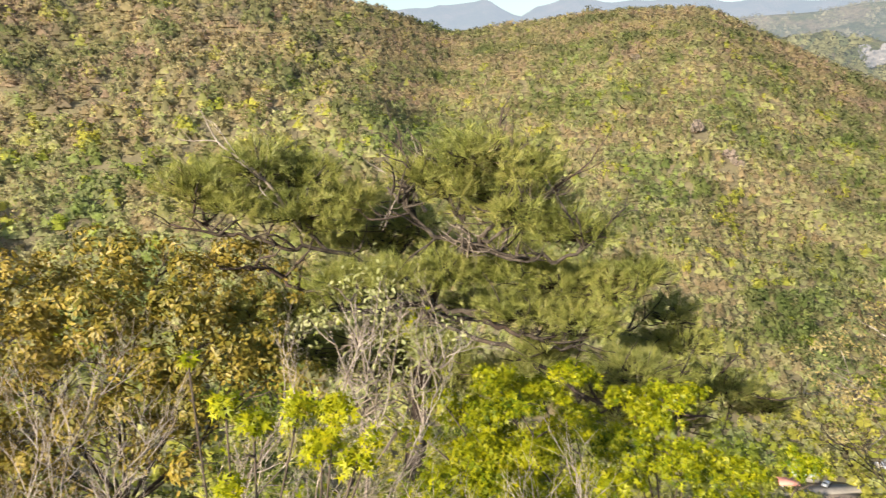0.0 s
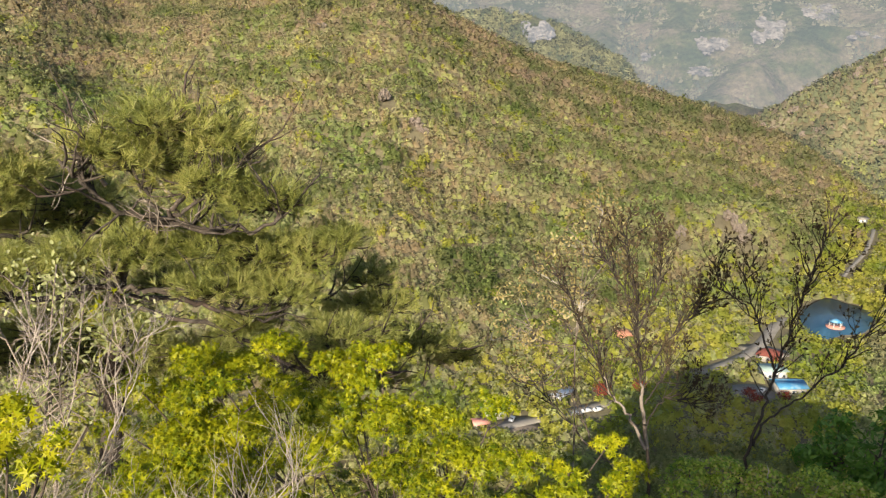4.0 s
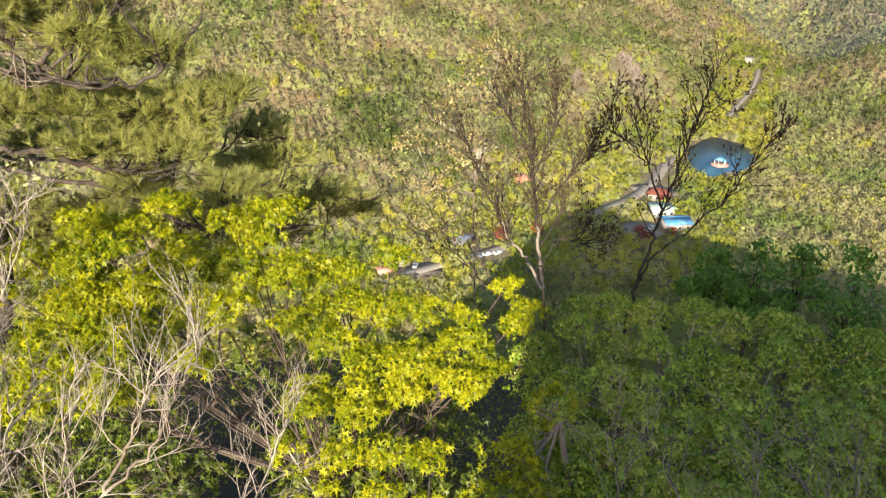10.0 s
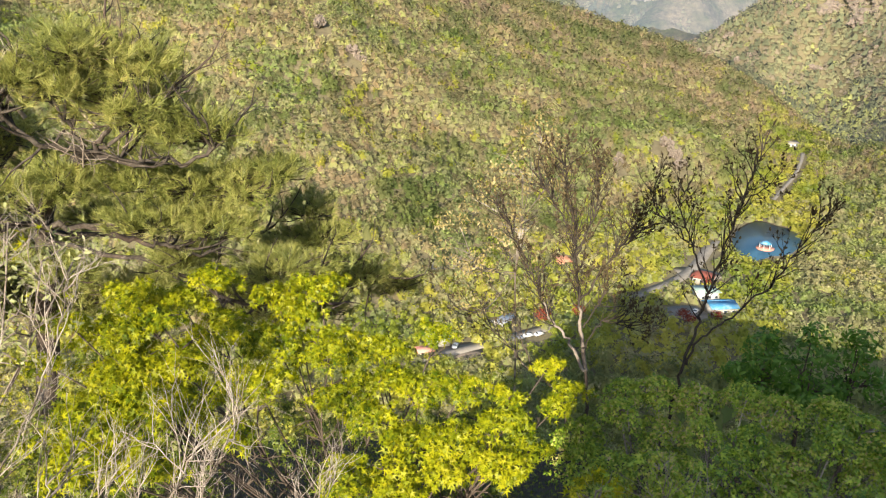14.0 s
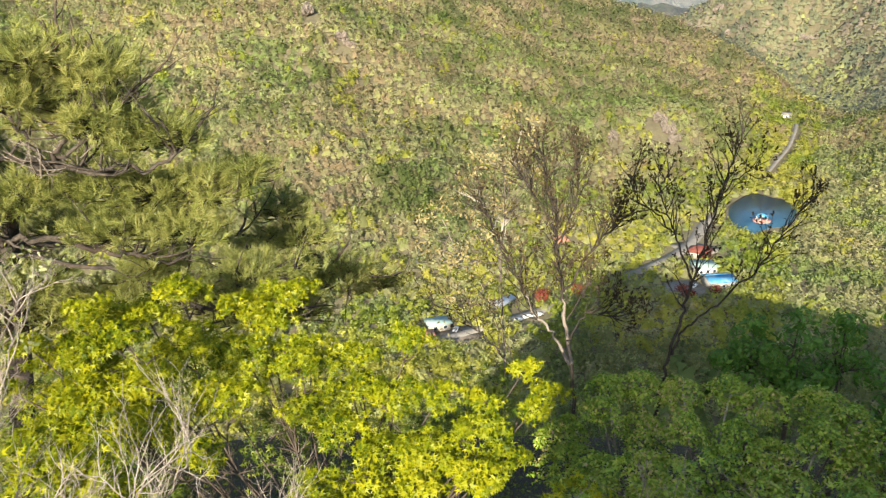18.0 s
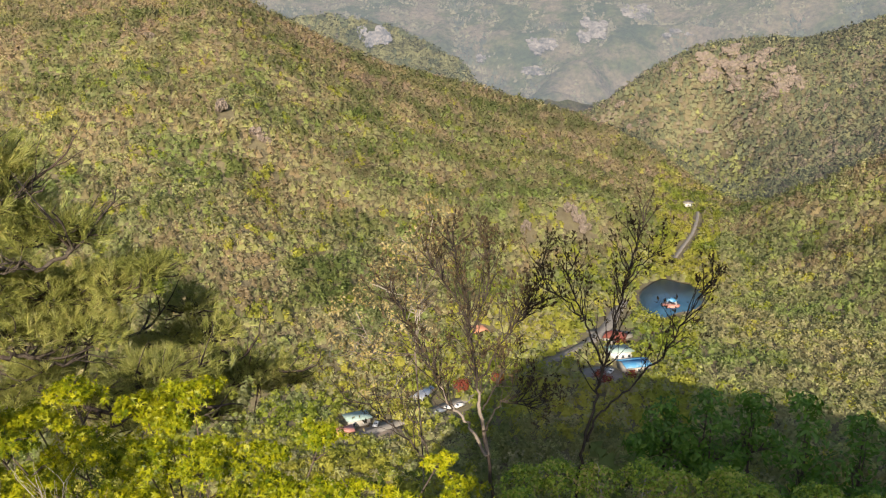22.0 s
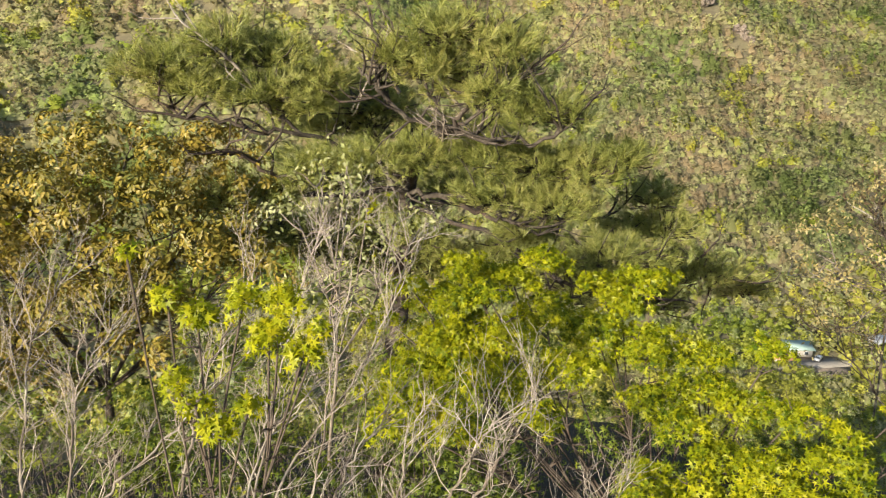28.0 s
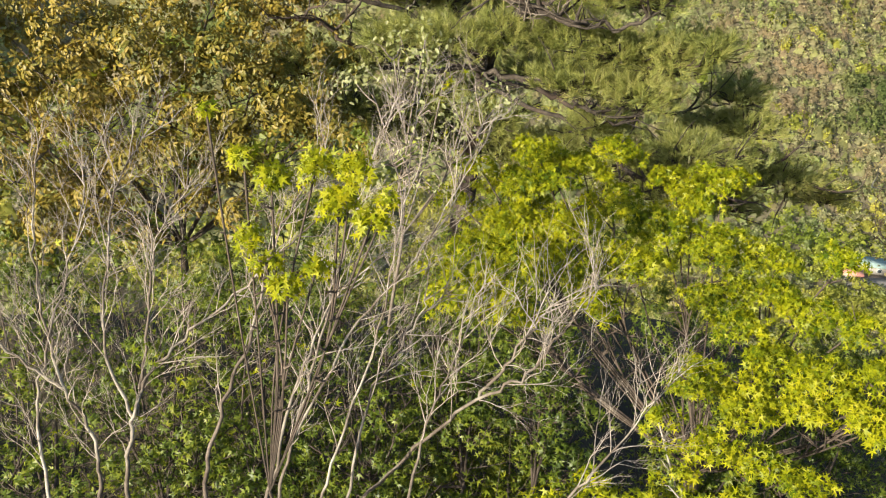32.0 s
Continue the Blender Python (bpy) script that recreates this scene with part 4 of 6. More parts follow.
def woodland():
    rng = np.random.default_rng(77)
    seen_from = np.maximum.accumulate(GZ / np.maximum(RR, 1), axis=1)
    sets = {"olive": [], "grey": [], "fresh": [], "pine": [], "red": []}
    rings = []
    d = 34.0
    while d < 1290:
        gap = 3.6 if d < 460 else 4.0 if d < 700 else 4.4 if d < 880 else 5.0
        n = int(radians(112) * d / gap)
        az = np.linspace(-73, 39, n) + rng.normal(0, 0.5, n) * math.degrees(gap / d)
        rings.append(np.stack([az, d + rng.normal(0, 0.55, n) * gap, np.full(n, gap)], -1))
        d += gap * 0.86
    P = np.concatenate(rings)
    az, d, gap = P.T
    x, y, z = np.sin(np.radians(az)) * d, np.cos(np.radians(az)) * d, height(az, d)
    keep = rng.random(len(d)) < 0.94
    i = np.clip(np.searchsorted(bearings, az) - 1, 0, len(bearings) - 2)
    j = np.clip(np.searchsorted(radii, d) - 1, 0, len(radii) - 2)
    lim = seen_from[i, np.maximum(j - 1, 0)]
    keep &= (z + 7.5) / d > lim - 0.002
    keep &= ~(z / d < math.tan(radians(-34)))
    big = az < -39 + rng.normal(0, 2.5, len(az))
    keep &= ~big | (rng.random(len(az)) < 0.27)
    gap = np.where(big, gap * 2.0, gap)
    # open places: pond, roads, yards, rocks
    pm = pond_mid
    ct, st = math.cos(radians(16)), math.sin(radians(16))
    px, py = (x - pm[0]) * ct - (y - pm[1]) * st, (x - pm[0]) * st + (y - pm[1]) * ct
    keep &= ~((px / 18.5) ** 2 + ((py + 2) / 41) ** 2 < 1)
    for cx, cy, rx, ry in CLEAR:
        r = math.hypot(cx, cy)
        a0, b0 = (x * cy - y * cx) / r, (x * cx + y * cy) / r - r
        keep &= ~((a0 / max(rx, 2)) ** 2 + ((b0) / max(ry, 2)) ** 2 < 1)
    for (bb, rr), rad in (((-4.6, -25.6), 9), ((12.2, -18.9), 12), ((11.8, -21.6), 11), ((14.0, -21.2), 9), ((12.9, -20.4), 8), ((12.6, -19.4), 8), ((2.7, -19.3), 7), ((-6.4, -25.1), 8), ((-1.4, -23.6), 7), ((0.5, -24.35), 9)):
        c = on_floor(bb, rr)
        keep &= np.hypot(x - c[0], y - c[1]) > rad
    sa, ca = math.sin(AWAY), math.cos(AWAY)
    for line, near in ((ROAD_LINE, 4), (up_road, 8)):
        for q in curve_pts(line, 10):
            u0, c0 = (x - q[0]) * sa + (y - q[1]) * ca, (x - q[0]) * ca - (y - q[1]) * sa
            tight = 0.9 if q[0] < 46 else 3.4
            keep &= ~((np.abs(c0) < tight) & (u0 > -near * tight / 3.6) & (u0 < tight))
    for bb, rr in ((11.4, -19.1), (12.5, -17.4), (12.1, -18.2)):
        c = on_floor(bb, rr)
        u0, c0 = (x - c[0]) * sa + (y - c[1]) * ca, (x - c[0]) * ca - (y - c[1]) * sa
        keep &= ~((np.abs(c0) < 7) & (u0 > -16) & (u0 < 7))
    x, y, z, d, gap, az = (q[keep] for q in (x, y, z, d, gap, az))
    n = len(x)
    kind_noise = np.array([noise.fractal(Vector((a / 70, b2 / 70, 2.0)), 1, 2, 3) for a, b2 in zip(x, y)])
    band = np.array([noise.fractal(Vector((a / 38, b2 / 38, 9.0)), 1, 2, 2) for a, b2 in zip(x, y)])
    tuft = np.array([noise.fractal(Vector((a / 24, b2 / 24, 5.0)), 1, 2, 2) for a, b2 in zip(x, y)])
    low = np.clip((z - FLOOR) / 30, 0, 3)
    r = rng.random(n)
    p_fresh = np.clip(0.55 - low * 1.6, 0.015, 0.55) + 0.10 * (kind_noise > 0.3)
    p_fresh = np.where((tuft > 0.42) & (d < 760), 0.5, p_fresh)
    # slope below the lookout: bright trees cut back to deepen its shade
    p_fresh = np.where((d < 265) & (az > 0), 0.04, p_fresh)
    p_fresh = np.where(az > 18.3, np.minimum(p_fresh, 0.07), p_fresh)
    p_fresh = np.where((d > 430) & (d < 800) & (az > 14.8) & (az < 19.2) & (low < 1.0), 0.75, p_fresh)
    p_pine = np.where(band > 0.34, 0.65, 0.03) * (low > 0.25)
    # and dark pines favoured there, shade put in by tree colour
    p_pine = np.where((d < 275) & (az > 2), 0.6, p_pine)
    p_pine = np.where((d > 880) & (az > 8), 0.10 + 0.22 * (band > 0.2), p_pine)
    p_pine = np.where((d > 780) & (d < 870) & (az > -7) & (az < 10) & (band > -0.15), 0.6, p_pine)
    p_grey = np.where(kind_noise < -0.1, 0.50, 0.20) * (low > 0.15)
    # the hill that closes the valley behind the sunlit ridge: more pines, tones darkened and hazed
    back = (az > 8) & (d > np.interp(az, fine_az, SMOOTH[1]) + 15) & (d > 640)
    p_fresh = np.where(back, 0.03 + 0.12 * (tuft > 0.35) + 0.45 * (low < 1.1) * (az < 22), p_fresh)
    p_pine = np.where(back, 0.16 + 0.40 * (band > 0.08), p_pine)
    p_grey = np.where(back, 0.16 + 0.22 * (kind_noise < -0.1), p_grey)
    pick = np.where(r < p_fresh, 2, np.where(r < p_fresh + p_pine, 3, np.where(r < p_fresh + p_pine + p_grey, 1, 0)))
    names = ("woods_olive", "woods_grey_brown", "woods_fresh_green", "woods_pine")
    mats = (M_wood_olive, M_wood_grey, M_wood_fresh, M_wood_pine)
    labels = ("olive-green spring broadleaf woodland covering the slopes", "grey-brown leafless trees scattered through the woodland",
              "fresh yellow-green trees along the valley floor", "dark green pines standing in clumps on the slopes")
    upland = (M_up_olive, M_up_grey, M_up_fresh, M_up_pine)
    high = d + rng.normal(0, 70, n) > 690
    high &= d > 300
    for s in range(4):
        m = (pick == s) & (d > 270) & ~high & ~back
        crowns(names[s], x[m], y[m], z[m], gap[m], d[m], mats[s], labels[s], rng, s)
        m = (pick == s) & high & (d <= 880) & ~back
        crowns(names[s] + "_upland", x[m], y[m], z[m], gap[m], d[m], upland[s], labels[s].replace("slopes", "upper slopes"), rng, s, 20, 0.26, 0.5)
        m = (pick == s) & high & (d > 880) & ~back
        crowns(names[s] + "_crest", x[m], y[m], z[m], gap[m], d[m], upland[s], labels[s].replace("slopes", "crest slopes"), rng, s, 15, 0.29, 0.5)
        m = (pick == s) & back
        crowns(names[s] + "_valley_head", x[m], y[m], z[m], gap[m], d[m], M_back_hazed[s], labels[s].replace("slopes", "hill at the valley head"), rng, s, 15, 0.29, 0.5)
        m = (pick == s) & (d <= 270)
        crowns(names[s] + "_lower", x[m], y[m], z[m], gap[m], d[m], mats[s], labels[s].replace("slopes", "slope below the lookout"), rng, s, 70, 0.17)


def crowns(name, x, y, z, gap, d, material, label, rng, kind, cards=26, grain=0.23, ruffle=0.5):
    """Uneven rounded crowns, each a dome with small leaf sprays standing on it, closing into a canopy."""
    n = len(x)
    if not n:
        return None
    rad = gap * np.clip(rng.lognormal(-0.34, 0.20, n), 0.45, 1.15)
    tall = rad * (rng.uniform(0.75, 1.2, n) if kind != 3 else rng.uniform(1.2, 1.8, n))
    lift = rng.uniform(0.0, 0.7, n) * np.where(d > 640, 0.6, 1.0)
    ph = rng.uniform(0, 6.28, (n, 1))
    hub = np.stack([x, y, z + lift], -1)

    def on_dome(a, rho, swell):
        edge = 1 + 0.16 * np.sin(3 * a + ph) + 0.10 * np.sin(5 * a + 2 * ph)
        top = np.sqrt(np.clip(1 - 0.96 * rho * rho, 0, 1)) + 0.10 * np.sin(4 * a + ph) * rho
        c = np.stack([np.cos(a) * rho * edge * rad[:, None] * swell, np.sin(a) * rho * edge * rad[:, None] * swell, (top + (swell - 1)) * tall[:, None]], -1)
        nn = np.stack([np.cos(a) * rho, np.sin(a) * rho, np.sqrt(np.clip(1.12 - rho * rho, 0.05, 1)) * rad[:, None] / tall[:, None]], -1)
        return c + hub[:, None, :], nn

    # lean of the canopy with the slope
    az0 = np.degrees(np.arctan2(x, y))
    rise = (height(az0, d + 6) - height(az0, d - 6)) / 12
    turn = (height(az0 + 0.5, d) - height(az0 - 0.5, d)) / (d * 0.01745)
    turn, rise = np.clip(turn, -0.3, 0.3), np.clip(rise, 0.15, 0.6)
    ra = np.radians(az0)
    lean = np.stack([-rise * np.sin(ra) - turn * np.cos(ra), -rise * np.cos(ra) + turn * np.sin(ra), np.ones(n)], -1)
    lean = np.where((d < 1300)[:, None], lean, (0, -0.5, 1.0))
    lean /= np.linalg.norm(lean, axis=1)[:, None]
    lean *= np.clip(rise / 0.35, 0.12, 1.0)[:, None]
    # the inner mass: a top and a rim that reaches the ground
    a = np.concatenate([np.zeros(1), np.arange(6) * 1.0472])[None] + ph
    rho = np.concatenate([np.zeros(1), np.full(6, 0.92)])[None] * np.ones((n, 1))
    dome, dome_n = on_dome(a, rho, 0.86 + rng.normal(0, 0.06, (n, 7)))
    dome[:, 1:, 2] = (z - 0.6)[:, None]
    dome_n[:, 1:, 2] += 0.6
    df = np.array([(0, 1 + q, 1 + (q + 1) % 6) for q in range(6)])[None] + (np.arange(n) * 7)[:, None, None]
    # leaf sprays over it
    rho, a = 0.92 * np.sqrt(rng.random((n, cards))), rng.uniform(0, 2 * np.pi, (n, cards))
    c, nn = on_dome(a, rho, 1.02 + rng.normal(0, 0.13, (n, cards)))
    soft = nn.reshape(-1, 3)
    lay = soft / np.linalg.norm(soft, axis=1)[:, None] + rng.normal(0, ruffle, (n * cards, 3))
    size = np.repeat(rad * grain, cards) * rng.uniform(0.55, 1.35, n * cards) * (0.85 if kind == 1 else 1.0)
    tv = np.array([(1.0, 0, 0), (-0.55, 0.8, 0.1), (-0.55, -0.8, -0.1)])
    v, f = scatter(tv, np.array([(0, 1, 2)]), c.reshape(-1, 3), lay, rng.normal(0, 1, (n * cards, 3)), size)
    tilt = soft / np.linalg.norm(soft, axis=1)[:, None] + 1.2 * np.repeat(lean, cards, 0) + rng.normal(0, 0.30, soft.shape)
    dome_n = dome_n / np.linalg.norm(dome_n, axis=2)[:, :, None] + 1.25 * lean[:, None, :]
    verts = np.concatenate([dome.reshape(-1, 3), v])
    normals = np.concatenate([dome_n.reshape(-1, 3), np.repeat(tilt, 3, 0)])
    normals /= np.linalg.norm(normals, axis=1)[:, None]
    faces = np.concatenate([df.reshape(-1, 3), f + len(dome) * 7])
    ob = new(name, tri_mesh(name, verts, faces, material, True, normals))
    return tagged(ob, label, "woodland", kind="stuff")


def far_woods():
    """Tree cover on the far range."""
    rng = np.random.default_rng(99)
    az0, dd, z0 = SURF["backdrop_near_range"]
    n = 26000
    az, t = rng.uniform(-16, 31, n), rng.uniform(0, 1, n)
    d = 1400 + t * 560
    i = np.clip(np.searchsorted(az0, az) - 1, 0, len(az0) - 2)
    j = np.clip(np.searchsorted(dd, d) - 1, 0, len(dd) - 2)
    z = z0[i, j]
    clump = np.array([noise.fractal(Vector((a * 0.55, b2 / 60, 4.0)), 1, 2, 4) for a, b2 in zip(az, d)])
    wide = np.apply_along_axis(lambda q: np.convolve(q, np.ones(17) / 17, "same"), 0, z0)
    dip = (wide - z0)[i, j]
    clump = 0.45 * clump + 0.55 * np.clip(dip / 14, -1, 1)
    keep = (z / d > -0.115) & (clump > 0.06)
    az, d, z, clump = az[keep], d[keep], z[keep], clump[keep]
    x, y = np.sin(np.radians(az)) * d, np.cos(np.radians(az)) * d
    gap = rng.uniform(4.5, 8, len(x))
    m = clump > 0.26
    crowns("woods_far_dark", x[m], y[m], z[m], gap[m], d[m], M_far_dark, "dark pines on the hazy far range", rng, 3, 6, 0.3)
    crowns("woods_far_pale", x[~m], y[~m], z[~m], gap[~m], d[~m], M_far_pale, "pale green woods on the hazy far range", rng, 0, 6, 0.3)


ROAD_LINE = [on_floor(-9, -26.5), on_floor(-4, -25.3), on_floor(0.7, -24.0), on_floor(4, -22.6), on_floor(7.4, -21.2), on_floor(10.6, -19.6), on_floor(12.0, -18.4), on_floor(12.7, -17.2), on_floor(13.4, -16.6)]
woodland()
far_woods()


def spur_woods():
    """Tree cover on the hazy spur."""
    rng = np.random.default_rng(98)
    az0, dd, z0 = SURF["backdrop_spur"]
    n = 6500
    az, d = rng.uniform(-13, 7, n), rng.uniform(1200, 1335, n)
    z = z0[np.clip(np.searchsorted(az0, az), 0, len(az0) - 1), np.clip(np.searchsorted(dd, d), 0, len(dd) - 1)]
    x, y, gap = np.sin(np.radians(az)) * d, np.cos(np.radians(az)) * d, rng.uniform(4.5, 7, n)
    dome = np.hypot((az + 4.4) * 22, (z / d - math.tan(radians(1.5))) * 1250) < 17
    m = np.array([noise.fractal(Vector((a * 0.9, b2 / 50, 7.0)), 1, 2, 3) for a, b2 in zip(az, d)]) > 0.15
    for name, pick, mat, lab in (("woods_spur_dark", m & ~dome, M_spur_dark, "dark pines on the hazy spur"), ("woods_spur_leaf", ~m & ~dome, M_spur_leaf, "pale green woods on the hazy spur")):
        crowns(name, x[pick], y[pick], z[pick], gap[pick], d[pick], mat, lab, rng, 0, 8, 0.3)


spur_woods()


def red_tree(seed, at, r):
    rng = np.random.default_rng(seed)
    root = thing("red_maple", "dark red-leaved maple by the valley road", "tree", "red maples in the valley")
    hp, tips = Heap(), []
    hp.tube(curve_pts([at, at + (0.1, 0, r * 0.5), at + (0, 0.1, r * 1.0)], 3), 0.22, 0.1, 6)
    for q in range(5):
        grow(hp, rng, at + (0, 0, r * 0.6), rng.normal(0, 1, 3) * (1, 1, 0.2) + (0, 0, 0.7), r * 0.6, 0.09, 1, 3, tips=tips)
    hp.part("trunk", M_bark_brown, root)
    n = 420
    u, a = rng.uniform(-0.5, 1, n), rng.uniform(0, 6.283, n)
    w = np.sqrt(1 - u * u)
    nn = np.stack([w * np.cos(a), w * np.sin(a), u], -1)
    c = at + (0, 0, r * 1.15) + nn * r * (1 + 0.2 * np.sin(3 * a) + rng.normal(0, 0.12, n))[:, None] * (1, 1, 0.85)
    hp = Heap()
    hp.add(*scatter([(1, 0, 0), (-0.55, 0.8, 0.1), (-0.55, -0.8, -0.1)], [(0, 1, 2)], c, nn + rng.normal(0, 0.35, (n, 3)), rng.normal(0, 1, (n, 3)), rng.uniform(0.35, 0.75, n) * r * 0.22))
    hp.part("crown", M_wood_red, root)
    settle(root, at)


for k, (bb, rr, r) in enumerate(((1.5, -23.3, 3.0), (4.1, -22.7, 2.6), (13.0, -19.9, 2.6), (13.9, -21.9, 2.2), (11.6, -22.1, 2.4), (12.2, -22.4, 2.3))):
    red_tree(200 + k, on_floor(bb, rr), r)

# ------------------------------------------------------------------ plants round the lookout


def ground_under(p):
    az, d = math.degrees(math.atan2(p[0], p[1])), float(np.hypot(p[0], p[1]))
    return np.array((p[0], p[1], float(height(az, d))))


def rooted(bearing, dist):
    a = radians(bearing)
    return ground_under((math.sin(a) * dist, math.cos(a) * dist))


def whorls(rng, centre, r, flat, clusters, per, size, droop=0.5, spread=0.07, lay=0.10):
    """Leaves in small whorls over a flat, domed spray: places, normals, headings, sizes."""
    rho, a = r * np.sqrt(rng.random(clusters)), rng.uniform(0, 2 * np.pi, clusters)
    lump = 1 + 0.25 * np.sin(3 * a + rng.uniform(0, 6))
    hub = np.stack([np.cos(a) * rho * lump, np.sin(a) * rho * lump, (0.35 - (rho / r) ** 2) * r * flat + rng.normal(0, lay * r, clusters)], -1) + centre
    k = clusters * per
    hub = np.repeat(hub, per, 0)
    b2 = np.tile(np.arange(per) * 2 * np.pi / per, clusters) + np.repeat(rng.uniform(0, 6.3, clusters), per) + rng.normal(0, 0.25, k)
    head = np.stack([np.cos(b2), np.sin(b2), -droop + rng.normal(0, 0.3, k)], -1)
    nrm = np.stack([np.cos(b2) * 0.5, np.sin(b2) * 0.5, np.full(k, 1.0)], -1) + rng.normal(0, 0.3, (k, 3))
    place = hub + head * spread * rng.uniform(0.3, 1.0, (k, 1)) + rng.normal(0, 0.012, (k, 3))
    return place, nrm, head, size * rng.uniform(0.65, 1.2, k)


def clumps(rng, centre, r, flat, n, per, size, droop, spread, lay):
    """A spray made of separate rounded leaf clumps at uneven heights, with gaps between."""
    k = max(5, int(32 * r))
    out_ = []
    lit = unit(np.array(sun_at) * (1, 1, 0.4) + np.array((0, 0, 0.75)))
    for q in range(k):
        a, rho = rng.uniform(0, 6.283), r * math.sqrt(rng.uniform(0.02, 0.95))
        sub = centre + np.array((math.cos(a) * rho, math.sin(a) * rho, (0.35 - (rho / r) ** 2) * r * flat + rng.normal(0, 0.13) * r))
        m = max(3, int(0.78 * n) // k)
        way = rng.normal(0, 1, (m, 3))
        way /= np.linalg.norm(way, axis=1)[:, None]
        way = way + lit * 0.75
        way /= np.linalg.norm(way, axis=1)[:, None]
        size_q = rng.uniform(0.06, 0.115) * (0.7 + lay * 2)
        hub = sub + way * size_q * rng.uniform(0.7, 1.1, (m, 1)) * (1.15, 1.15, 0.8)
        hub, way = np.repeat(hub, per, 0), np.repeat(way, per, 0)
        kk = m * per
        b2 = np.tile(np.arange(per) * 2 * np.pi / per, m) + np.repeat(rng.uniform(0, 6.3, m), per) + rng.normal(0, 0.25, kk)
        t1 = np.cross(way, rng.normal(0, 1, 3))
        t1 /= np.linalg.norm(t1, axis=1)[:, None]
        t2 = np.cross(way, t1)
        head = t1 * np.cos(b2)[:, None] + t2 * np.sin(b2)[:, None] + np.array((0, 0, -droop)) * rng.uniform(0.5, 1.3, (kk, 1))
        nrm = way + (t1 * np.cos(b2)[:, None] + t2 * np.sin(b2)[:, None]) * 0.35 + rng.normal(0, 0.26, (kk, 3))
        out_.append((hub + head * spread * 0.35 * rng.uniform(0.2, 1.0, (kk, 1)), nrm, head, size * rng.uniform(0.65, 1.2, kk)))
    out_.append(whorls(rng, centre - (0, 0, 0.12 * r), r * 0.95, flat, max(4, int(0.12 * n)), per, size, droop, spread, 0.22))
    return tuple(np.concatenate([o[i] for o in out_]) for i in range(4))


def umbrellas(rng, centre, r, flat, n, per, size, droop, up=0.75, ruffle=0.40):
    """A flat layered spray: small umbrellas of drooping leaves on two domed layers, dark between them."""
    rho, a = np.sqrt(rng.random(n)), rng.uniform(0, 2 * np.pi, n)
    edge = 1 + 0.22 * np.sin(3 * a + rng.uniform(0, 6)) + 0.14 * np.sin(5 * a + rng.uniform(0, 6))
    low = rng.random(n) < 0.25
    z = np.where(low, -0.75, 0.28 - 0.75 * rho ** 2) * r * flat + rng.normal(0, 0.07, n) * r
    z += 0.20 * r * np.sin(a * 2 + rng.uniform(0, 6)) * rho
    hub = np.stack([np.cos(a) * rho * edge * r, np.sin(a) * rho * edge * r, z], -1) + centre
    face = -unit((centre[0], centre[1], 0))
    stem = np.array((0, 0, up)) + face * (1 - up) * 2 + np.stack([np.cos(a), np.sin(a), 0 * a], -1) * (0.4 * rho)[:, None] + rng.normal(0, 0.22, (n, 3))
    hub, stem = np.repeat(hub, per, 0), np.repeat(stem / np.linalg.norm(stem, axis=1)[:, None], per, 0)
    k = n * per
    b2 = np.tile(np.arange(per) * 2 * np.pi / per, n) + np.repeat(rng.uniform(0, 6.3, n), per) + rng.normal(0, 0.3, k)
    t1 = np.cross(stem, np.repeat(rng.normal(0, 1, (n, 3)), per, 0))
    t1 /= np.linalg.norm(t1, axis=1)[:, None]
    ray = t1 * np.cos(b2)[:, None] + np.cross(stem, t1) * np.sin(b2)[:, None]
    head = ray + np.array((0, 0, -droop)) * rng.uniform(0.5, 1.4, (k, 1))
    nrm = stem + ray * 0.45 + rng.normal(0, ruffle, (k, 3))
    return hub + ray * size * rng.uniform(0.1, 0.6, (k, 1)), nrm, head, size * rng.uniform(0.65, 1.2, k)


def spray_part(name, root, leaves, template, material, label=""):
    hp = Heap()
    hp.add(*scatter(*template, *leaves))
    return tagged(hp.part(name, material, root, label), kind="stuff")


def single_leaves(root, leaves, template, material, count, rng):
    """Some leaves as pieces of their own on shared meshes."""
    mesh = tri_mesh("leaf", template[0], template[1], material)
    x, y, n = frames_for(leaves[1], leaves[2])
    for i in rng.permutation(len(leaves[0]))[:count]:
        s = leaves[3][i]
        ob = new("leaf", mesh)
        ob.parent = root
        ob.matrix_basis = Matrix(((*(x[i] * 1),), (*(y[i] * 1),), (*(n[i] * 1),))).transposed().to_4x4() @ Matrix.Scale(s, 4)
        ob.location = leaves[0][i]


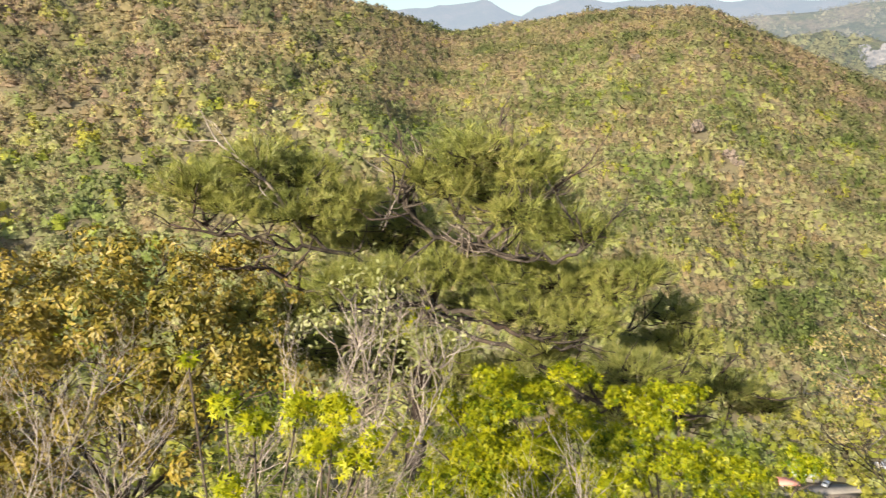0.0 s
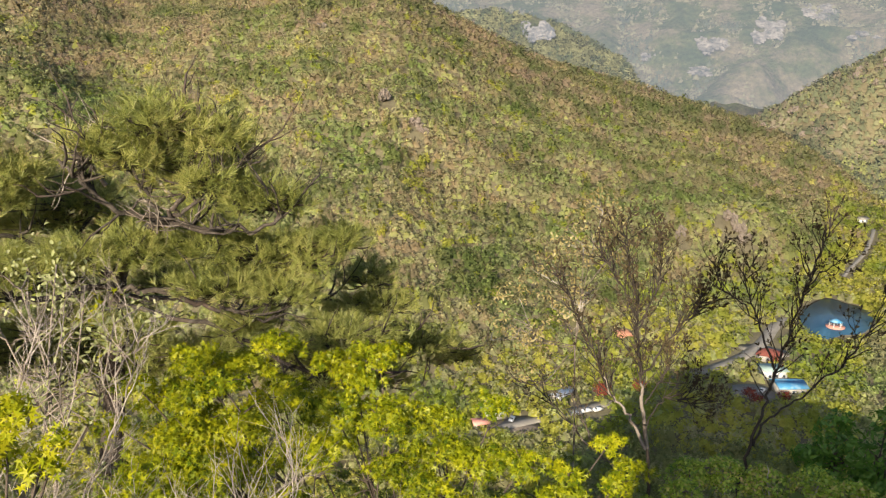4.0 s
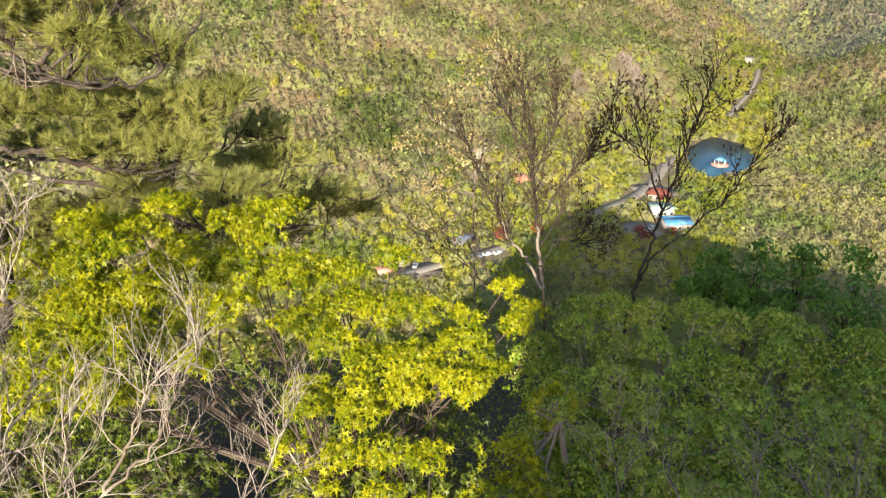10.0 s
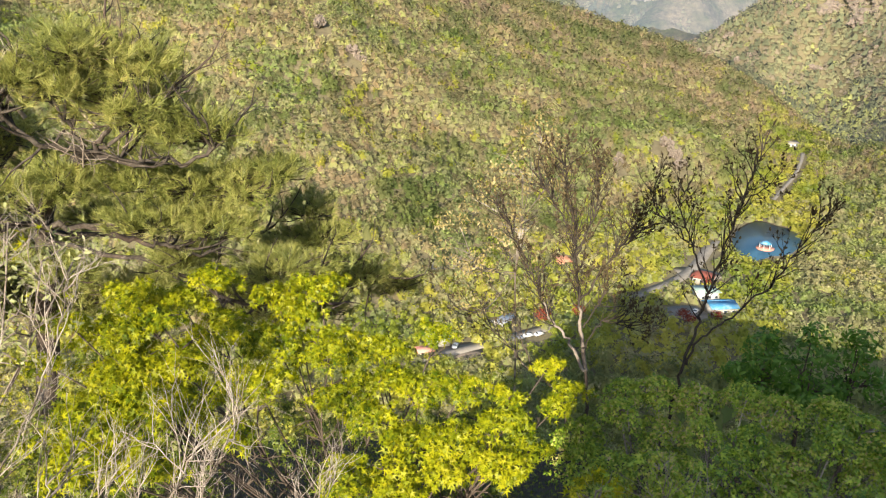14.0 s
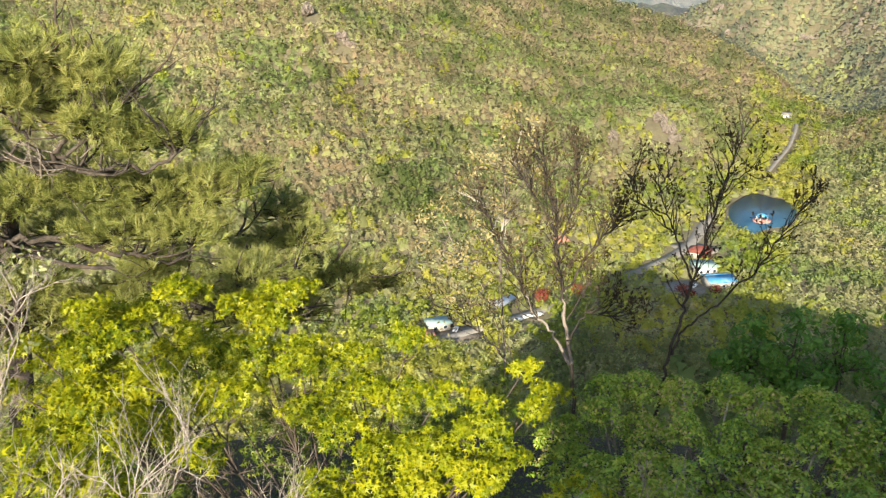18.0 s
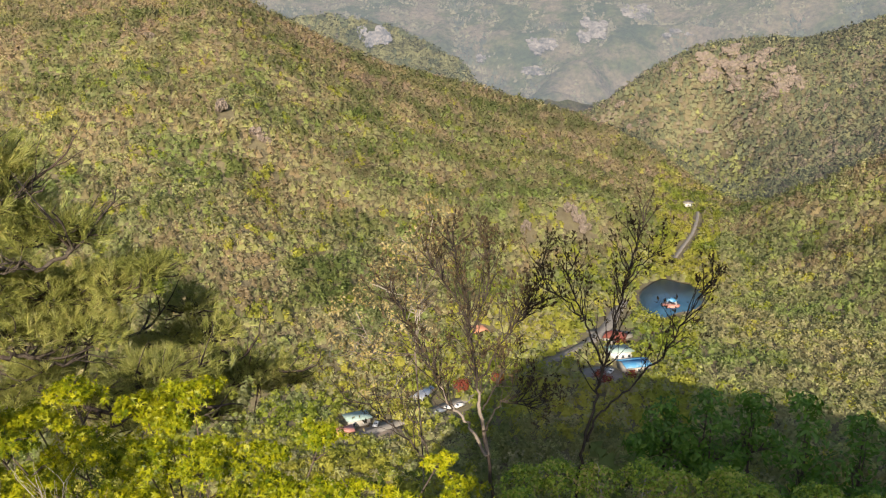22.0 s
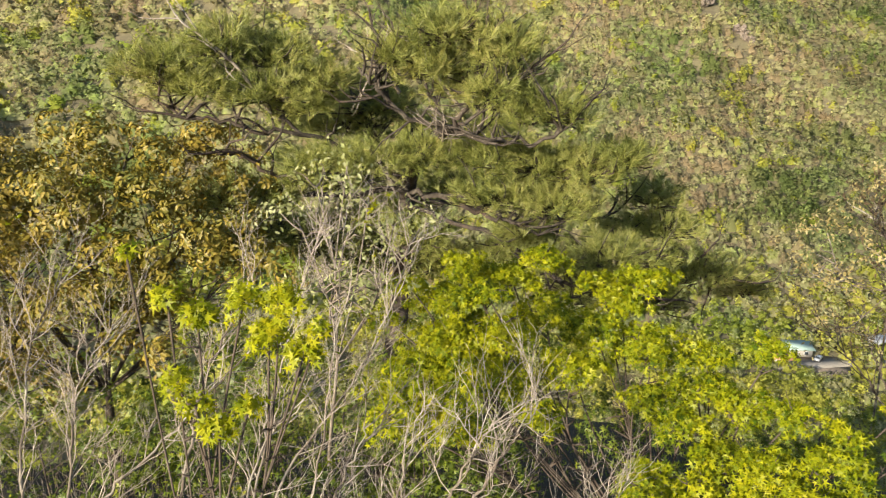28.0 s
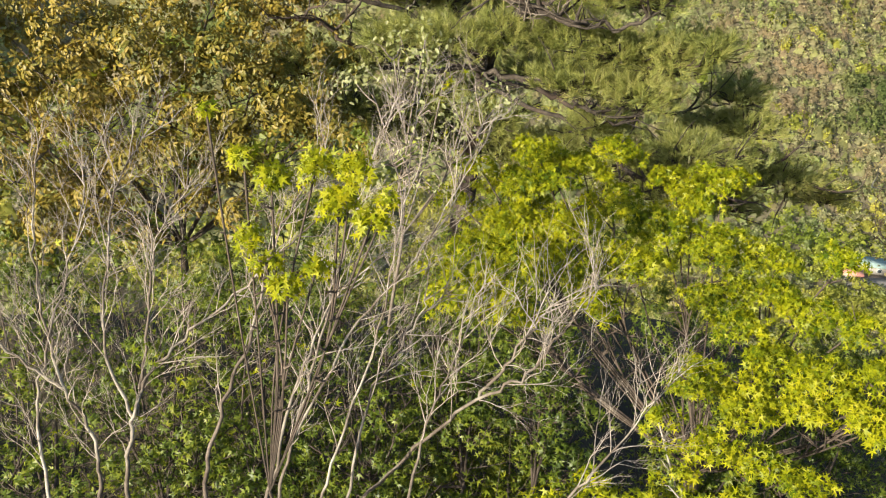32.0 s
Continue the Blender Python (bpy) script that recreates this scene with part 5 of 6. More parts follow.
def leafy_tree(name, label, category, base, fork, blobs, template, leaf_mat, bark, seed, size, density, r0=0.06, flat=0.5, droop=0.5, per=6, singles=0, spread=0.07, limb_name="limb", lay=0.10, limb_r=0.012, umbrella=0.0):
    """Trunk to a fork, a limb to every spray, twigs and leaves on it. blobs: (bearing, rise, distance, radius)."""
    rng = np.random.default_rng(seed)
    root = thing(name, label, category)
    hp = Heap()
    mid = (base + fork) / 2 + rng.normal(0, 0.06, 3)
    hp.tube(curve_pts([base - (0, 0, 0.15), mid, fork], 6), r0, r0 * 0.7, 8)
    hp.part("trunk", bark, root, smooth=True)
    first = None
    knots = {}
    for bb, rr, dd, r in blobs:
        knots.setdefault((round(bb / 8), round(rr / 6)), []).append(polar(bb, rr, dd))
    for k, (bb, rr, dd, r) in enumerate(blobs):
        c = polar(bb, rr, dd)
        knot = sum(knots[(round(bb / 8), round(rr / 6))]) / len(knots[(round(bb / 8), round(rr / 6))])
        hp = Heap()
        bend = fork * 0.42 + knot * 0.58 - (0, 0, 0.05 + 0.06 * np.linalg.norm(knot - fork))
        line = curve_pts([fork, bend, c - (0, 0, 0.25 * r)], 5)
        hp.tube(line, min(r0 * 0.36, limb_r), 0.004, 5)
        hp.part(limb_name, bark, root)
        hp = Heap()
        for q in range(int(5 + 9 * r)):
            st = line[rng.integers(4, len(line))]
            a = rng.uniform(0, 6.283)
            grow(hp, rng, st, unit(c - fork) * 0.5 + (math.cos(a), math.sin(a), 0.15), r * 0.62, 0.005, 1, 3, 0.8, 0.6, 0.05, 0.15)
        tagged(hp.part("twig_spray", bark, root), kind="stuff")
        n = max(6, int(density * r * r))
        lv = umbrellas(rng, c, r, flat, n, per, size, droop, umbrella) if umbrella else clumps(rng, c, r, flat, n, per, size, droop, spread, lay)
        if first is None and singles:
            single_leaves(root, lv, template, leaf_mat, singles, rng)
            first = True
        spray_part("leaf_spray", root, lv, template, leaf_mat)
    settle(root, base)
    return root


# --- sunlit maple: the crown's top, its edge over the valley, the side by the pine, the lower sprays
maple_top = [(-19.1, -21.2, 4.2, 0.16), (-15.9, -20.7, 4.24, 0.15), (-23.6, -19.8, 4.25, 0.15), (-28.2, -21.0, 4.15, 0.18), (-25.7, -21.2, 4.16, 0.16), (-31.1, -22.6, 4.03, 0.16), (-23.2, -23.3, 4.06, 0.19), (-19.4, -24.2, 4.04, 0.19),
             (-15.3, -25.1, 4.01, 0.21), (-11.2, -25.2, 4.02, 0.14), (-6.9, -24.2, 4.08, 0.12), (-11.6, -27.4, 3.9, 0.17), (-8.2, -27.9, 3.88, 0.15), (-4.8, -28.0, 3.88, 0.13), (-14.7, -28.5, 3.83, 0.15), (-26.8, -24.8, 3.95, 0.21),
             (-30.8, -25.6, 3.86, 0.21), (-33.8, -28.0, 3.68, 0.19), (-30.3, -28.5, 3.7, 0.2), (-26.2, -27.7, 3.79, 0.18), (-20.8, -26.9, 3.88, 0.18), (-23.1, -30.4, 3.67, 0.12), (-17.6, -22.6, 4.2, 0.14)]
maple_edge = [(1.6, -26.3, 3.96, 0.08), (3.5, -27.8, 3.88, 0.10), (2.4, -29.0, 3.82, 0.08), (-1.6, -30.3, 3.75, 0.14), (0.6, -31.9, 3.66, 0.11), (-5.6, -31.4, 3.69, 0.16), (-9.1, -31.5, 3.68, 0.16), (-12.1, -29.9, 3.76, 0.13), (-2.4, -33.0, 3.6, 0.14),
              (-14.4, -33.2, 3.57, 0.10), (-10.5, -33.6, 3.56, 0.13), (-6.4, -33.6, 3.57, 0.12), (-34.2, -30.6, 3.52, 0.16), (-29.9, -31.3, 3.54, 0.16), (-1.2, -28.6, 3.85, 0.09)]
maple_side = [(-29.2, -20.2, 3.99, 0.13), (-30.0, -22.6, 3.9, 0.13), (-27.5, -22.2, 3.9, 0.14), (-33.4, -21.6, 3.94, 0.10), (-35.2, -23.9, 3.86, 0.09), (-29.9, -25.1, 3.79, 0.16), (-32.3, -27.3, 3.71, 0.15), (-28.1, -27.3, 3.7, 0.15), (-26.4, -25.4, 3.77, 0.13), (-30.9, -29.9, 3.6, 0.11), (-33.5, -29.3, 3.63, 0.11)]
maple_low = [(-1.2, -33.1, 3.5, 0.11), (-14.6, -34.2, 3.46, 0.12), (-10.4, -35.3, 3.44, 0.12), (-12.1, -38.0, 3.37, 0.11), (-8.1, -37.8, 3.38, 0.11), (-4.6, -38.3, 3.37, 0.10)]
leafy_tree("maple_tree", "young maple in bright yellow-green new leaf, lit by the sun", "tree", rooted(-14, 4.2), polar(-13, -40, 3.95), [(a0, e0, d0, r1 * 0.9) for a0, e0, d0, r1 in maple_top + maple_edge + maple_side + maple_low], STAR, M_maple, M_bark_brown, 11, 0.030, 5600, 0.035, singles=300, flat=0.42, droop=0.85, per=5, limb_r=0.0045, umbrella=0.70)

# --- shaded maple beside it: rows of leafy lumps stepping down from its rounded top
rng = np.random.default_rng(71)
green_blobs = []
for row in range(6):
    for bb in np.arange(4.5 + 0.9 * (row % 2), 37, 2.9):
        crest = -26.0 - 3.6 * math.exp(-((bb - 4) / 3.0) ** 2) + 0.6 * math.sin(bb * 0.9)
        green_blobs.append((bb + rng.normal(0, 0.5), crest - 0.6 - 2.35 * row + rng.normal(0, 0.45), 4.5 - 0.17 * row + rng.normal(0, 0.06), rng.uniform(0.095, 0.155)))
leafy_tree("shaded_maple", "broad green maple in shade with brownish flower tips", "tree", rooted(14, 4.6), polar(14, -42, 4.3), green_blobs, SMALL, M_green, M_bark_maple, 12, 0.020, 15500, 0.045, singles=300, flat=1.2, droop=0.25, per=5, limb_r=0.009, umbrella=1.0)

# --- low leaves beneath both
leafy_tree("maple_sapling", "slender maple sapling with yellow-green leaves and pale bark", "sapling", rooted(7.3, 3.35), polar(6.7, -35.5, 3.5), [(3.0, -38.0, 3.4, 0.14), (4.5, -38.4, 3.36, 0.09), (4.8, -40.5, 3.3, 0.12), (1.6, -41.0, 3.3, 0.14), (6.0, -34.0, 3.5, 0.13)], STAR, M_maple, M_bark_grey, 13, 0.032, 2600, 0.02, per=5, flat=0.9, umbrella=0.7)

leafy_tree("low_maple", "low maple regrowth with yellow-green leaves under the trees", "sapling", rooted(-8, 3.4), polar(-7, -47, 3.3), [(-16.5, -37.2, 3.38, 0.10), (-8.3, -41.1, 3.29, 0.13), (-13.5, -40.8, 3.29, 0.12), (-16.7, -42.9, 3.23, 0.12), (-9.6, -43.9, 3.22, 0.14), (-4.2, -41.8, 3.28, 0.11), (-20.5, -42.8, 3.22, 0.11), (-24.4, -44.0, 3.17, 0.12), (-2.0, -44.0, 3.1, 0.14)], STAR, M_maple, M_bark_maple, 17, 0.033, 2600, 0.02, per=5, flat=0.9, limb_r=0.005, umbrella=0.7)

# --- leafy saplings in the shade beyond
for k, (bb, rr, dd, hgt) in enumerate(((26.2, -21.0, 5.4, 0.8), (20.0, -21.6, 5.6, 0.6), (22.8, -21.3, 5.8, 0.5), (29.6, -21.6, 5.6, 0.7), (17.2, -22.4, 5.6, 0.4), (32.5, -21.0, 5.6, 0.7))):
    top = polar(bb, rr, dd)
    base = rooted(bb + 0.6, dd + 0.1)
    blobs = []
    for s in range(5):
        q = top - (0, 0, hgt * s / 5)
        az, d = math.degrees(math.atan2(q[0], q[1])), float(np.linalg.norm(q))
        blobs.append((az + (s % 2 - 0.5) * 0.8 * s * 0.6, math.degrees(math.asin(q[2] / d)), d, 0.06 + 0.028 * s))
    leafy_tree("leafy_sapling", "upright sapling with fresh green pinnate leaves in shade", "sapling", base, top - (0, 0, hgt), blobs, OVAL, M_sapling, M_bark_brown, 30 + k, 0.045, 2200, 0.02, flat=0.8, droop=0.25)


# --- pine
def pine():
    rng = np.random.default_rng(5)
    root = thing("pine_tree", "red pine with spreading limbs and long-needled tufts, reddish bark", "tree")
    base = rooted(-35, 6.4)
    crown = polar(-33.5, -14.5, 5.7)
    hp = Heap()
    hp.tube(curve_pts([base - (0, 0, 0.2), polar(-36, -34, 6.2), polar(-34.5, -23, 5.9), crown, polar(-31.5, -11.8, 5.1), polar(-30.0, -11.2, 4.9)], 6), 0.10, 0.026, 9)
    hp.part("trunk", M_bark_pine, root, "reddish scaly pine trunk", True)
    limbs = [
        (0.034, [(-30.6, -11.2, 4.9), (-33.5, -10.3, 4.85), (-35.3, -8.5, 4.8), (-36.6, -7.2, 4.8)]),
        (0.034, [(-30.8, -11.2, 4.9), (-27.6, -12.0, 4.8), (-24.4, -12.0, 4.75), (-22.0, -10.9, 4.7)]),
        (0.024, [(-30.8, -11.0, 4.85), (-31.9, -9.0, 4.8), (-32.9, -7.4, 4.8), (-34.4, -6.8, 4.8)]),
        (0.028, [(-30.2, -11.1, 4.85), (-29.1, -9.1, 4.8), (-28.2, -6.4, 4.8), (-28.9, -3.7, 4.8)]),
        (0.022, [(-30.0, -11.0, 4.85), (-27.2, -9.6, 4.8), (-25.0, -7.2, 4.75)]),
        (0.036, [(-34.5, -15.4, 5.7), (-40.0, -15.6, 5.4), (-42.6, -14.3, 5.25), (-44.8, -12.8, 5.2), (-46.8, -12.3, 5.15)]),
        (0.032, [(-34.0, -14.6, 5.6), (-38.5, -12.0, 5.4), (-42.5, -11.3, 5.25), (-45.9, -10.4, 5.2), (-48.8, -9.6, 5.2), (-50.6, -8.0, 5.2)]),
        (0.040, [(-33.8, -15.5, 5.7), (-34.1, -15.4, 5.2), (-31.0, -16.0, 5.1), (-27.7, -17.3, 5.1), (-25.7, -17.8, 5.1), (-23.6, -18.6, 5.1)]),
        (0.026, [(-31.0, -16.0, 5.1), (-26.0, -15.4, 5.1), (-21.5, -15.2, 5.1), (-18.6, -13.8, 5.1)]),
        (0.030, [(-33.6, -16.5, 5.7), (-27.0, -18.9, 5.4), (-21.1, -22.0, 5.05), (-18.6, -21.8, 5.0), (-15.6, -22.0, 5.0)]),
        (0.030, [(-33.6, -16.0, 5.8), (-24.0, -17.4, 5.9), (-17.5, -17.6, 5.9), (-11.0, -20.6, 6.0)]),
        (0.022, [(-41.0, -11.6, 5.3), (-42.6, -9.6, 5.25), (-43.7, -8.6, 5.2), (-45.0, -6.2, 5.2)]),
        (0.024, [(-34.0, -14.8, 5.7), (-35.4, -12.4, 5.9), (-36.6, -10.6, 5.9)])]
    for r, line in limbs:
        hp = Heap()
        pts = curve_pts([polar(*q) for q in line], 6)
        pts = pts + rng.normal(0, 0.012, pts.shape)
        hp.tube(pts, r * 0.55, r * 0.22, 7)
        hp.part("limb", M_bark_pine, root)
        hp, tips = Heap(), []
        for q in range(14):
            k = rng.integers(len(pts) // 4, len(pts))
            w = unit(pts[min(k + 1, len(pts) - 1)] - pts[k - 1])
            a = rng.normal(0, 1, 3) * (1, 1, 0.5)
            grow(hp, rng, pts[k], w * 0.6 + a * 0.8 + (0, 0, 0.35), rng.uniform(0.16, 0.34), 0.010, 1, 3, 0.8, 0.65, 0.2, 0.2, tips, 4)
        tagged(hp.part("twig_spray", M_bark_pine, root), kind="stuff")
    # bleached dead branches
    for line in ([(-42.6, -10.2, 5.15), (-43.7, -8.6, 5.05), (-44.9, -6.7, 5.0), (-46.7, -4.9, 5.0), (-48.2, -3.6, 5.0), (-49.2, -1.4, 5.0)], [(-34.0, -8.8, 5.0), (-35.0, -7.2, 4.95), (-36.2, -6.2, 4.9)], [(-30.0, -9.6, 4.85), (-31.6, -7.4, 4.8), (-32.8, -6.0, 4.8)]):
        hp = Heap()
        pts = curve_pts([polar(*q) for q in line], 6)
        hp.tube(pts, 0.014, 0.003, 5)
        hp.part("dead_branch", M_bark_dead, root, "bleached leafless dead branch")
        hp = Heap()
        for q in range(6):
            k = rng.integers(4, len(pts) - 1)
            grow(hp, rng, pts[k], unit(pts[k + 1] - pts[k]) + rng.normal(0, 0.6, 3), rng.uniform(0.12, 0.3), 0.005, 1, 2, 0.7, 0.6, 0.1)
        tagged(hp.part("twig_spray", M_bark_dead, root), kind="stuff")
    hp = Heap()
    for q in range(22):
        st = polar(-30.2 + rng.normal(0, 1.3), -11.2 + rng.normal(0, 0.5), 4.82)
        grow(hp, rng, st, rng.normal(0, 1, 3) * (1, 0.6, 0.5) + (0, 0, 0.25), rng.uniform(0.08, 0.2), 0.004, 1, 2, 0.7, 0.7, 0.1)
    tagged(hp.part("twig_spray", M_bark_grey, root, "tangle of bare dead twigs"), kind="stuff")
    # foliage pads: bearing, rise, distance, half-width, half-height
    pads = [(-30.5, -4.6, 4.8, 0.30, 0.13), (-27.0, -5.8, 4.8, 0.27, 0.14), (-31.8, -6.9, 4.8, 0.25, 0.11), (-27.5, -8.6, 4.8, 0.35, 0.12), (-24.1, -10.0, 4.8, 0.27, 0.11), (-34.4, -6.2, 4.8, 0.17, 0.08),
            (-45.4, -5.2, 5.2, 0.29, 0.15), (-42.4, -6.1, 5.2, 0.23, 0.13), (-47.6, -7.7, 5.2, 0.31, 0.10), (-43.0, -8.4, 5.1, 0.31, 0.12), (-39.5, -7.8, 5.2, 0.25, 0.11), (-40.4, -9.4, 5.1, 0.23, 0.08), (-49.7, -6.5, 5.2, 0.24, 0.13)]
    pads += [(-39.7, -13.5, 5.1, 0.30, 0.11), (-36.3, -13.4, 5.1, 0.26, 0.11), (-32.4, -12.9, 5.1, 0.26, 0.12), (-28.4, -13.1, 5.1, 0.30, 0.14), (-24.3, -13.6, 5.1, 0.30, 0.14), (-21.0, -13.9, 5.1, 0.25, 0.14), (-18.4, -12.9, 5.1, 0.17, 0.10),
             (-27.3, -15.8, 5.0, 0.28, 0.09), (-22.7, -16.3, 5.0, 0.26, 0.11), (-25.3, -18.6, 5.2, 0.22, 0.07), (-18.6, -19.6, 5.0, 0.34, 0.07), (-46.5, -15.5, 5.2, 0.24, 0.15), (-43.2, -15.4, 5.3, 0.21, 0.10)]
    pads += [(-35.6, -9.6, 5.9, 0.36, 0.17), (-38.0, -10.9, 5.9, 0.31, 0.12), (-22.6, -10.3, 5.6, 0.19, 0.15), (-16.4, -15.7, 5.9, 0.24, 0.12), (-15.6, -17.5, 5.9, 0.30, 0.11), (-18.5, -18.1, 5.8, 0.28, 0.10), (-12.6, -20.3, 6.0, 0.29, 0.13),
             (-10.1, -21.0, 6.1, 0.21, 0.12), (-14.7, -20.0, 6.0, 0.25, 0.10), (-33.0, -18.4, 5.6, 0.30, 0.10), (-38.0, -17.6, 5.7, 0.34, 0.12), (-22.0, -20.6, 5.5, 0.26, 0.08)]
    pads += [(-38.0, -14.6, 6.3, 0.34, 0.13), (-33.0, -11.4, 6.3, 0.34, 0.13), (-28.0, -11.4, 6.1, 0.30, 0.11), (-30.0, -15.2, 6.3, 0.34, 0.12), (-24.6, -15.8, 6.2, 0.32, 0.12), (-34.0, -17.0, 6.3, 0.34, 0.12), (-41.0, -10.6, 6.2, 0.30, 0.11), (-37.0, -8.9, 6.3, 0.28, 0.11)]
    pads += [(-47.0, -18.0, 6.0, 0.34, 0.15), (-43.5, -18.0, 6.1, 0.34, 0.16), (-40.0, -19.0, 6.1, 0.34, 0.16), (-36.0, -20.0, 6.1, 0.34, 0.15), (-32.0, -20.4, 6.0, 0.34, 0.15), (-28.0, -20.4, 5.9, 0.34, 0.13), (-24.5, -21.2, 5.9, 0.32, 0.12), (-20.0, -22.4, 6.0, 0.32, 0.12), (-16.0, -22.6, 6.1, 0.30, 0.12)]
    for bb, rr, dd, w, h2 in pads:
        c = polar(bb, rr, dd)
        n = int((3300 if dd < 5.55 else 2100) * w * math.sqrt(h2))
        u, a = rng.uniform(-0.6, 1, n), rng.uniform(0, 6.283, n)
        s = np.sqrt(1 - u * u)
        shell = rng.uniform(0.35, 1.05, n)
        out_ = np.stack([s * np.cos(a), s * np.sin(a), u], -1)
        lump = 1 + 0.22 * np.sin(3 * a + bb) + 0.15 * np.sin(5 * a + 2 * bb)
        p = c + out_ * (shell * lump)[:, None] * (w, w, h2)
        head = out_ * (0.9, 0.9, 0.4) + np.array((0, 0, 0.75)) + rng.normal(0, 0.25, (n, 3))
        hp = Heap()
        for t in range(3):
            tv, tf = needle_tuft(rng, 32)
            q = slice(t, None, 3)
            hp.add(*scatter(tv, tf, p[q], rng.normal(0, 1, (len(p[q]), 3)), head[q], rng.uniform(0.052, 0.088, len(p[q]))))
        tagged(hp.part("needle_pad", M_needle, root), kind="stuff")
        hp = Heap()
        for i in range(0, n, 3):
            m0 = c + (p[i] - c) * 0.35 - (0, 0, 0.04)
            hp.tube([m0, (m0 + p[i]) / 2 + rng.normal(0, 0.012, 3), p[i]], 0.007, 0.003, 3)
        tagged(hp.part("twig_spray", M_bark_pine, root), kind="stuff")
    settle(root, base)


pine()


# --- leafless trees in the saddle
def bare_tree(label, base, stems, seed, twig_len, twigs, bark, levels=2, tuft=0.022):
    rng = np.random.default_rng(seed)
    root = thing("bare_tree", label, "tree", "leafless trees below the lookout")
    all_tips = []
    for k, (r, line) in enumerate(stems):
        hp = Heap()
        pts = curve_pts([polar(*q) if len(q) == 3 else np.array(q[:3]) for q in line], 6)
        pts = pts + rng.normal(0, 0.008, pts.shape)
        hp2 = Heap()
        hp2.tube(pts, r * 0.52, r * 0.14, 6)
        tips = []
        m2 = max(4, int(twigs * len(pts) / 20))
        for q in range(m2):
            i = int(len(pts) * (0.35 + 0.62 * (q + rng.random()) / m2))
            i = min(i, len(pts) - 2)
            w = unit(pts[i + 1] - pts[i])
            side = unit(np.cross(w, rng.normal(0, 1, 3)))
            grow(hp, rng, pts[i], w * 0.8 + side * 0.55 + (0, 0, 0.2), twig_len * rng.uniform(0.6, 1.2) * (1.1 - 0.5 * i / len(pts)), min(r * 0.28, 0.0052), levels, 2, 0.55, 0.7, 0.2, 0.10, tips, 4)
        tips.append((pts[-1], unit(pts[-1] - pts[-2])))
        hp2.part("trunk" if k == 0 else "stem", bark, root)
        if k < 2 and len(stems) > 5:
            # sunlit stretch put in as a paler sleeve; the stem stays dark where shaded
            hp3 = Heap()
            hp3.tube(pts[(8, 0)[k]: int(len(pts) * (0.44, 0.56)[k])] + (0, -0.004, 0), r * 0.62, r * 0.36, 6)
            hp3.part("sunlit_bark_sleeve", M_bark_grey, root, "pale bark on the lower stem, standing for its sunlit stretch")
        tagged(hp.part("twig_spray", M_bark_dark, root), kind="stuff")
        all_tips += tips
    P = np.array([p for p, w in all_tips])
    W = np.array([w for p, w in all_tips])
    P, W = np.repeat(P, 3, 0), np.repeat(W, 3, 0)
    P = P - W * rng.uniform(0, 0.06, (len(P), 1))
    hp = Heap()
    hp.add(*scatter(*OVAL, P, rng.normal(0, 1, W.shape), W + rng.normal(0, 0.35, W.shape), rng.uniform(0.6, 1.3, len(P)) * tuft))
    tagged(hp.part("bud_spray", M_bud, root), kind="stuff")
    settle(root, base)
    return root


baseA, baseB = rooted(4.0, 5.9), rooted(11.6, 5.7)
bare_tree("small leafless tree with pale forked trunk and brown buds", baseA, [
    (0.026, [(4.9, -33, 6.2), (4.8, -28, 5.9), (4.1, -23.6, 5.8), (3.8, -21.7, 5.8), (3.2, -18.3, 5.8), (3.1, -16.4, 5.8), (2.2, -13.3, 5.8), (1.8, -11.4, 5.8)]),
    (0.020, [(4.6, -26.4, 5.8), (3.1, -24.4, 5.8), (2.0, -23.3, 5.8), (0.7, -21.1, 5.8), (-1.0, -18.0, 5.8), (-2.7, -14.9, 5.8)]),
    (0.016, [(3.2, -18.7, 5.8), (4.0, -16.7, 5.8), (4.6, -14.4, 5.8), (4.3, -12.1, 5.8)]),
    (0.017, [(3.8, -21.7, 5.8), (5.1, -19.7, 5.8), (6.2, -18.1, 5.8), (7.1, -17.0, 5.8), (7.6, -16.2, 5.8)]),
    (0.015, [(3.2, -17.9, 5.8), (2.1, -16.0, 5.8), (1.1, -14.5, 5.8), (0.1, -13.3, 5.8)]),
    (0.013, [(4.3, -25.1, 5.8), (5.3, -23.2, 5.8), (6.5, -22.9, 5.8), (7.7, -23.0, 5.8)]),
    (0.013, [(4.3, -23.6, 5.8), (5.0, -22.0, 5.8), (5.6, -20.9, 5.8)])], 41, 0.21, 26, M_bark_dark, 2, 0.032)
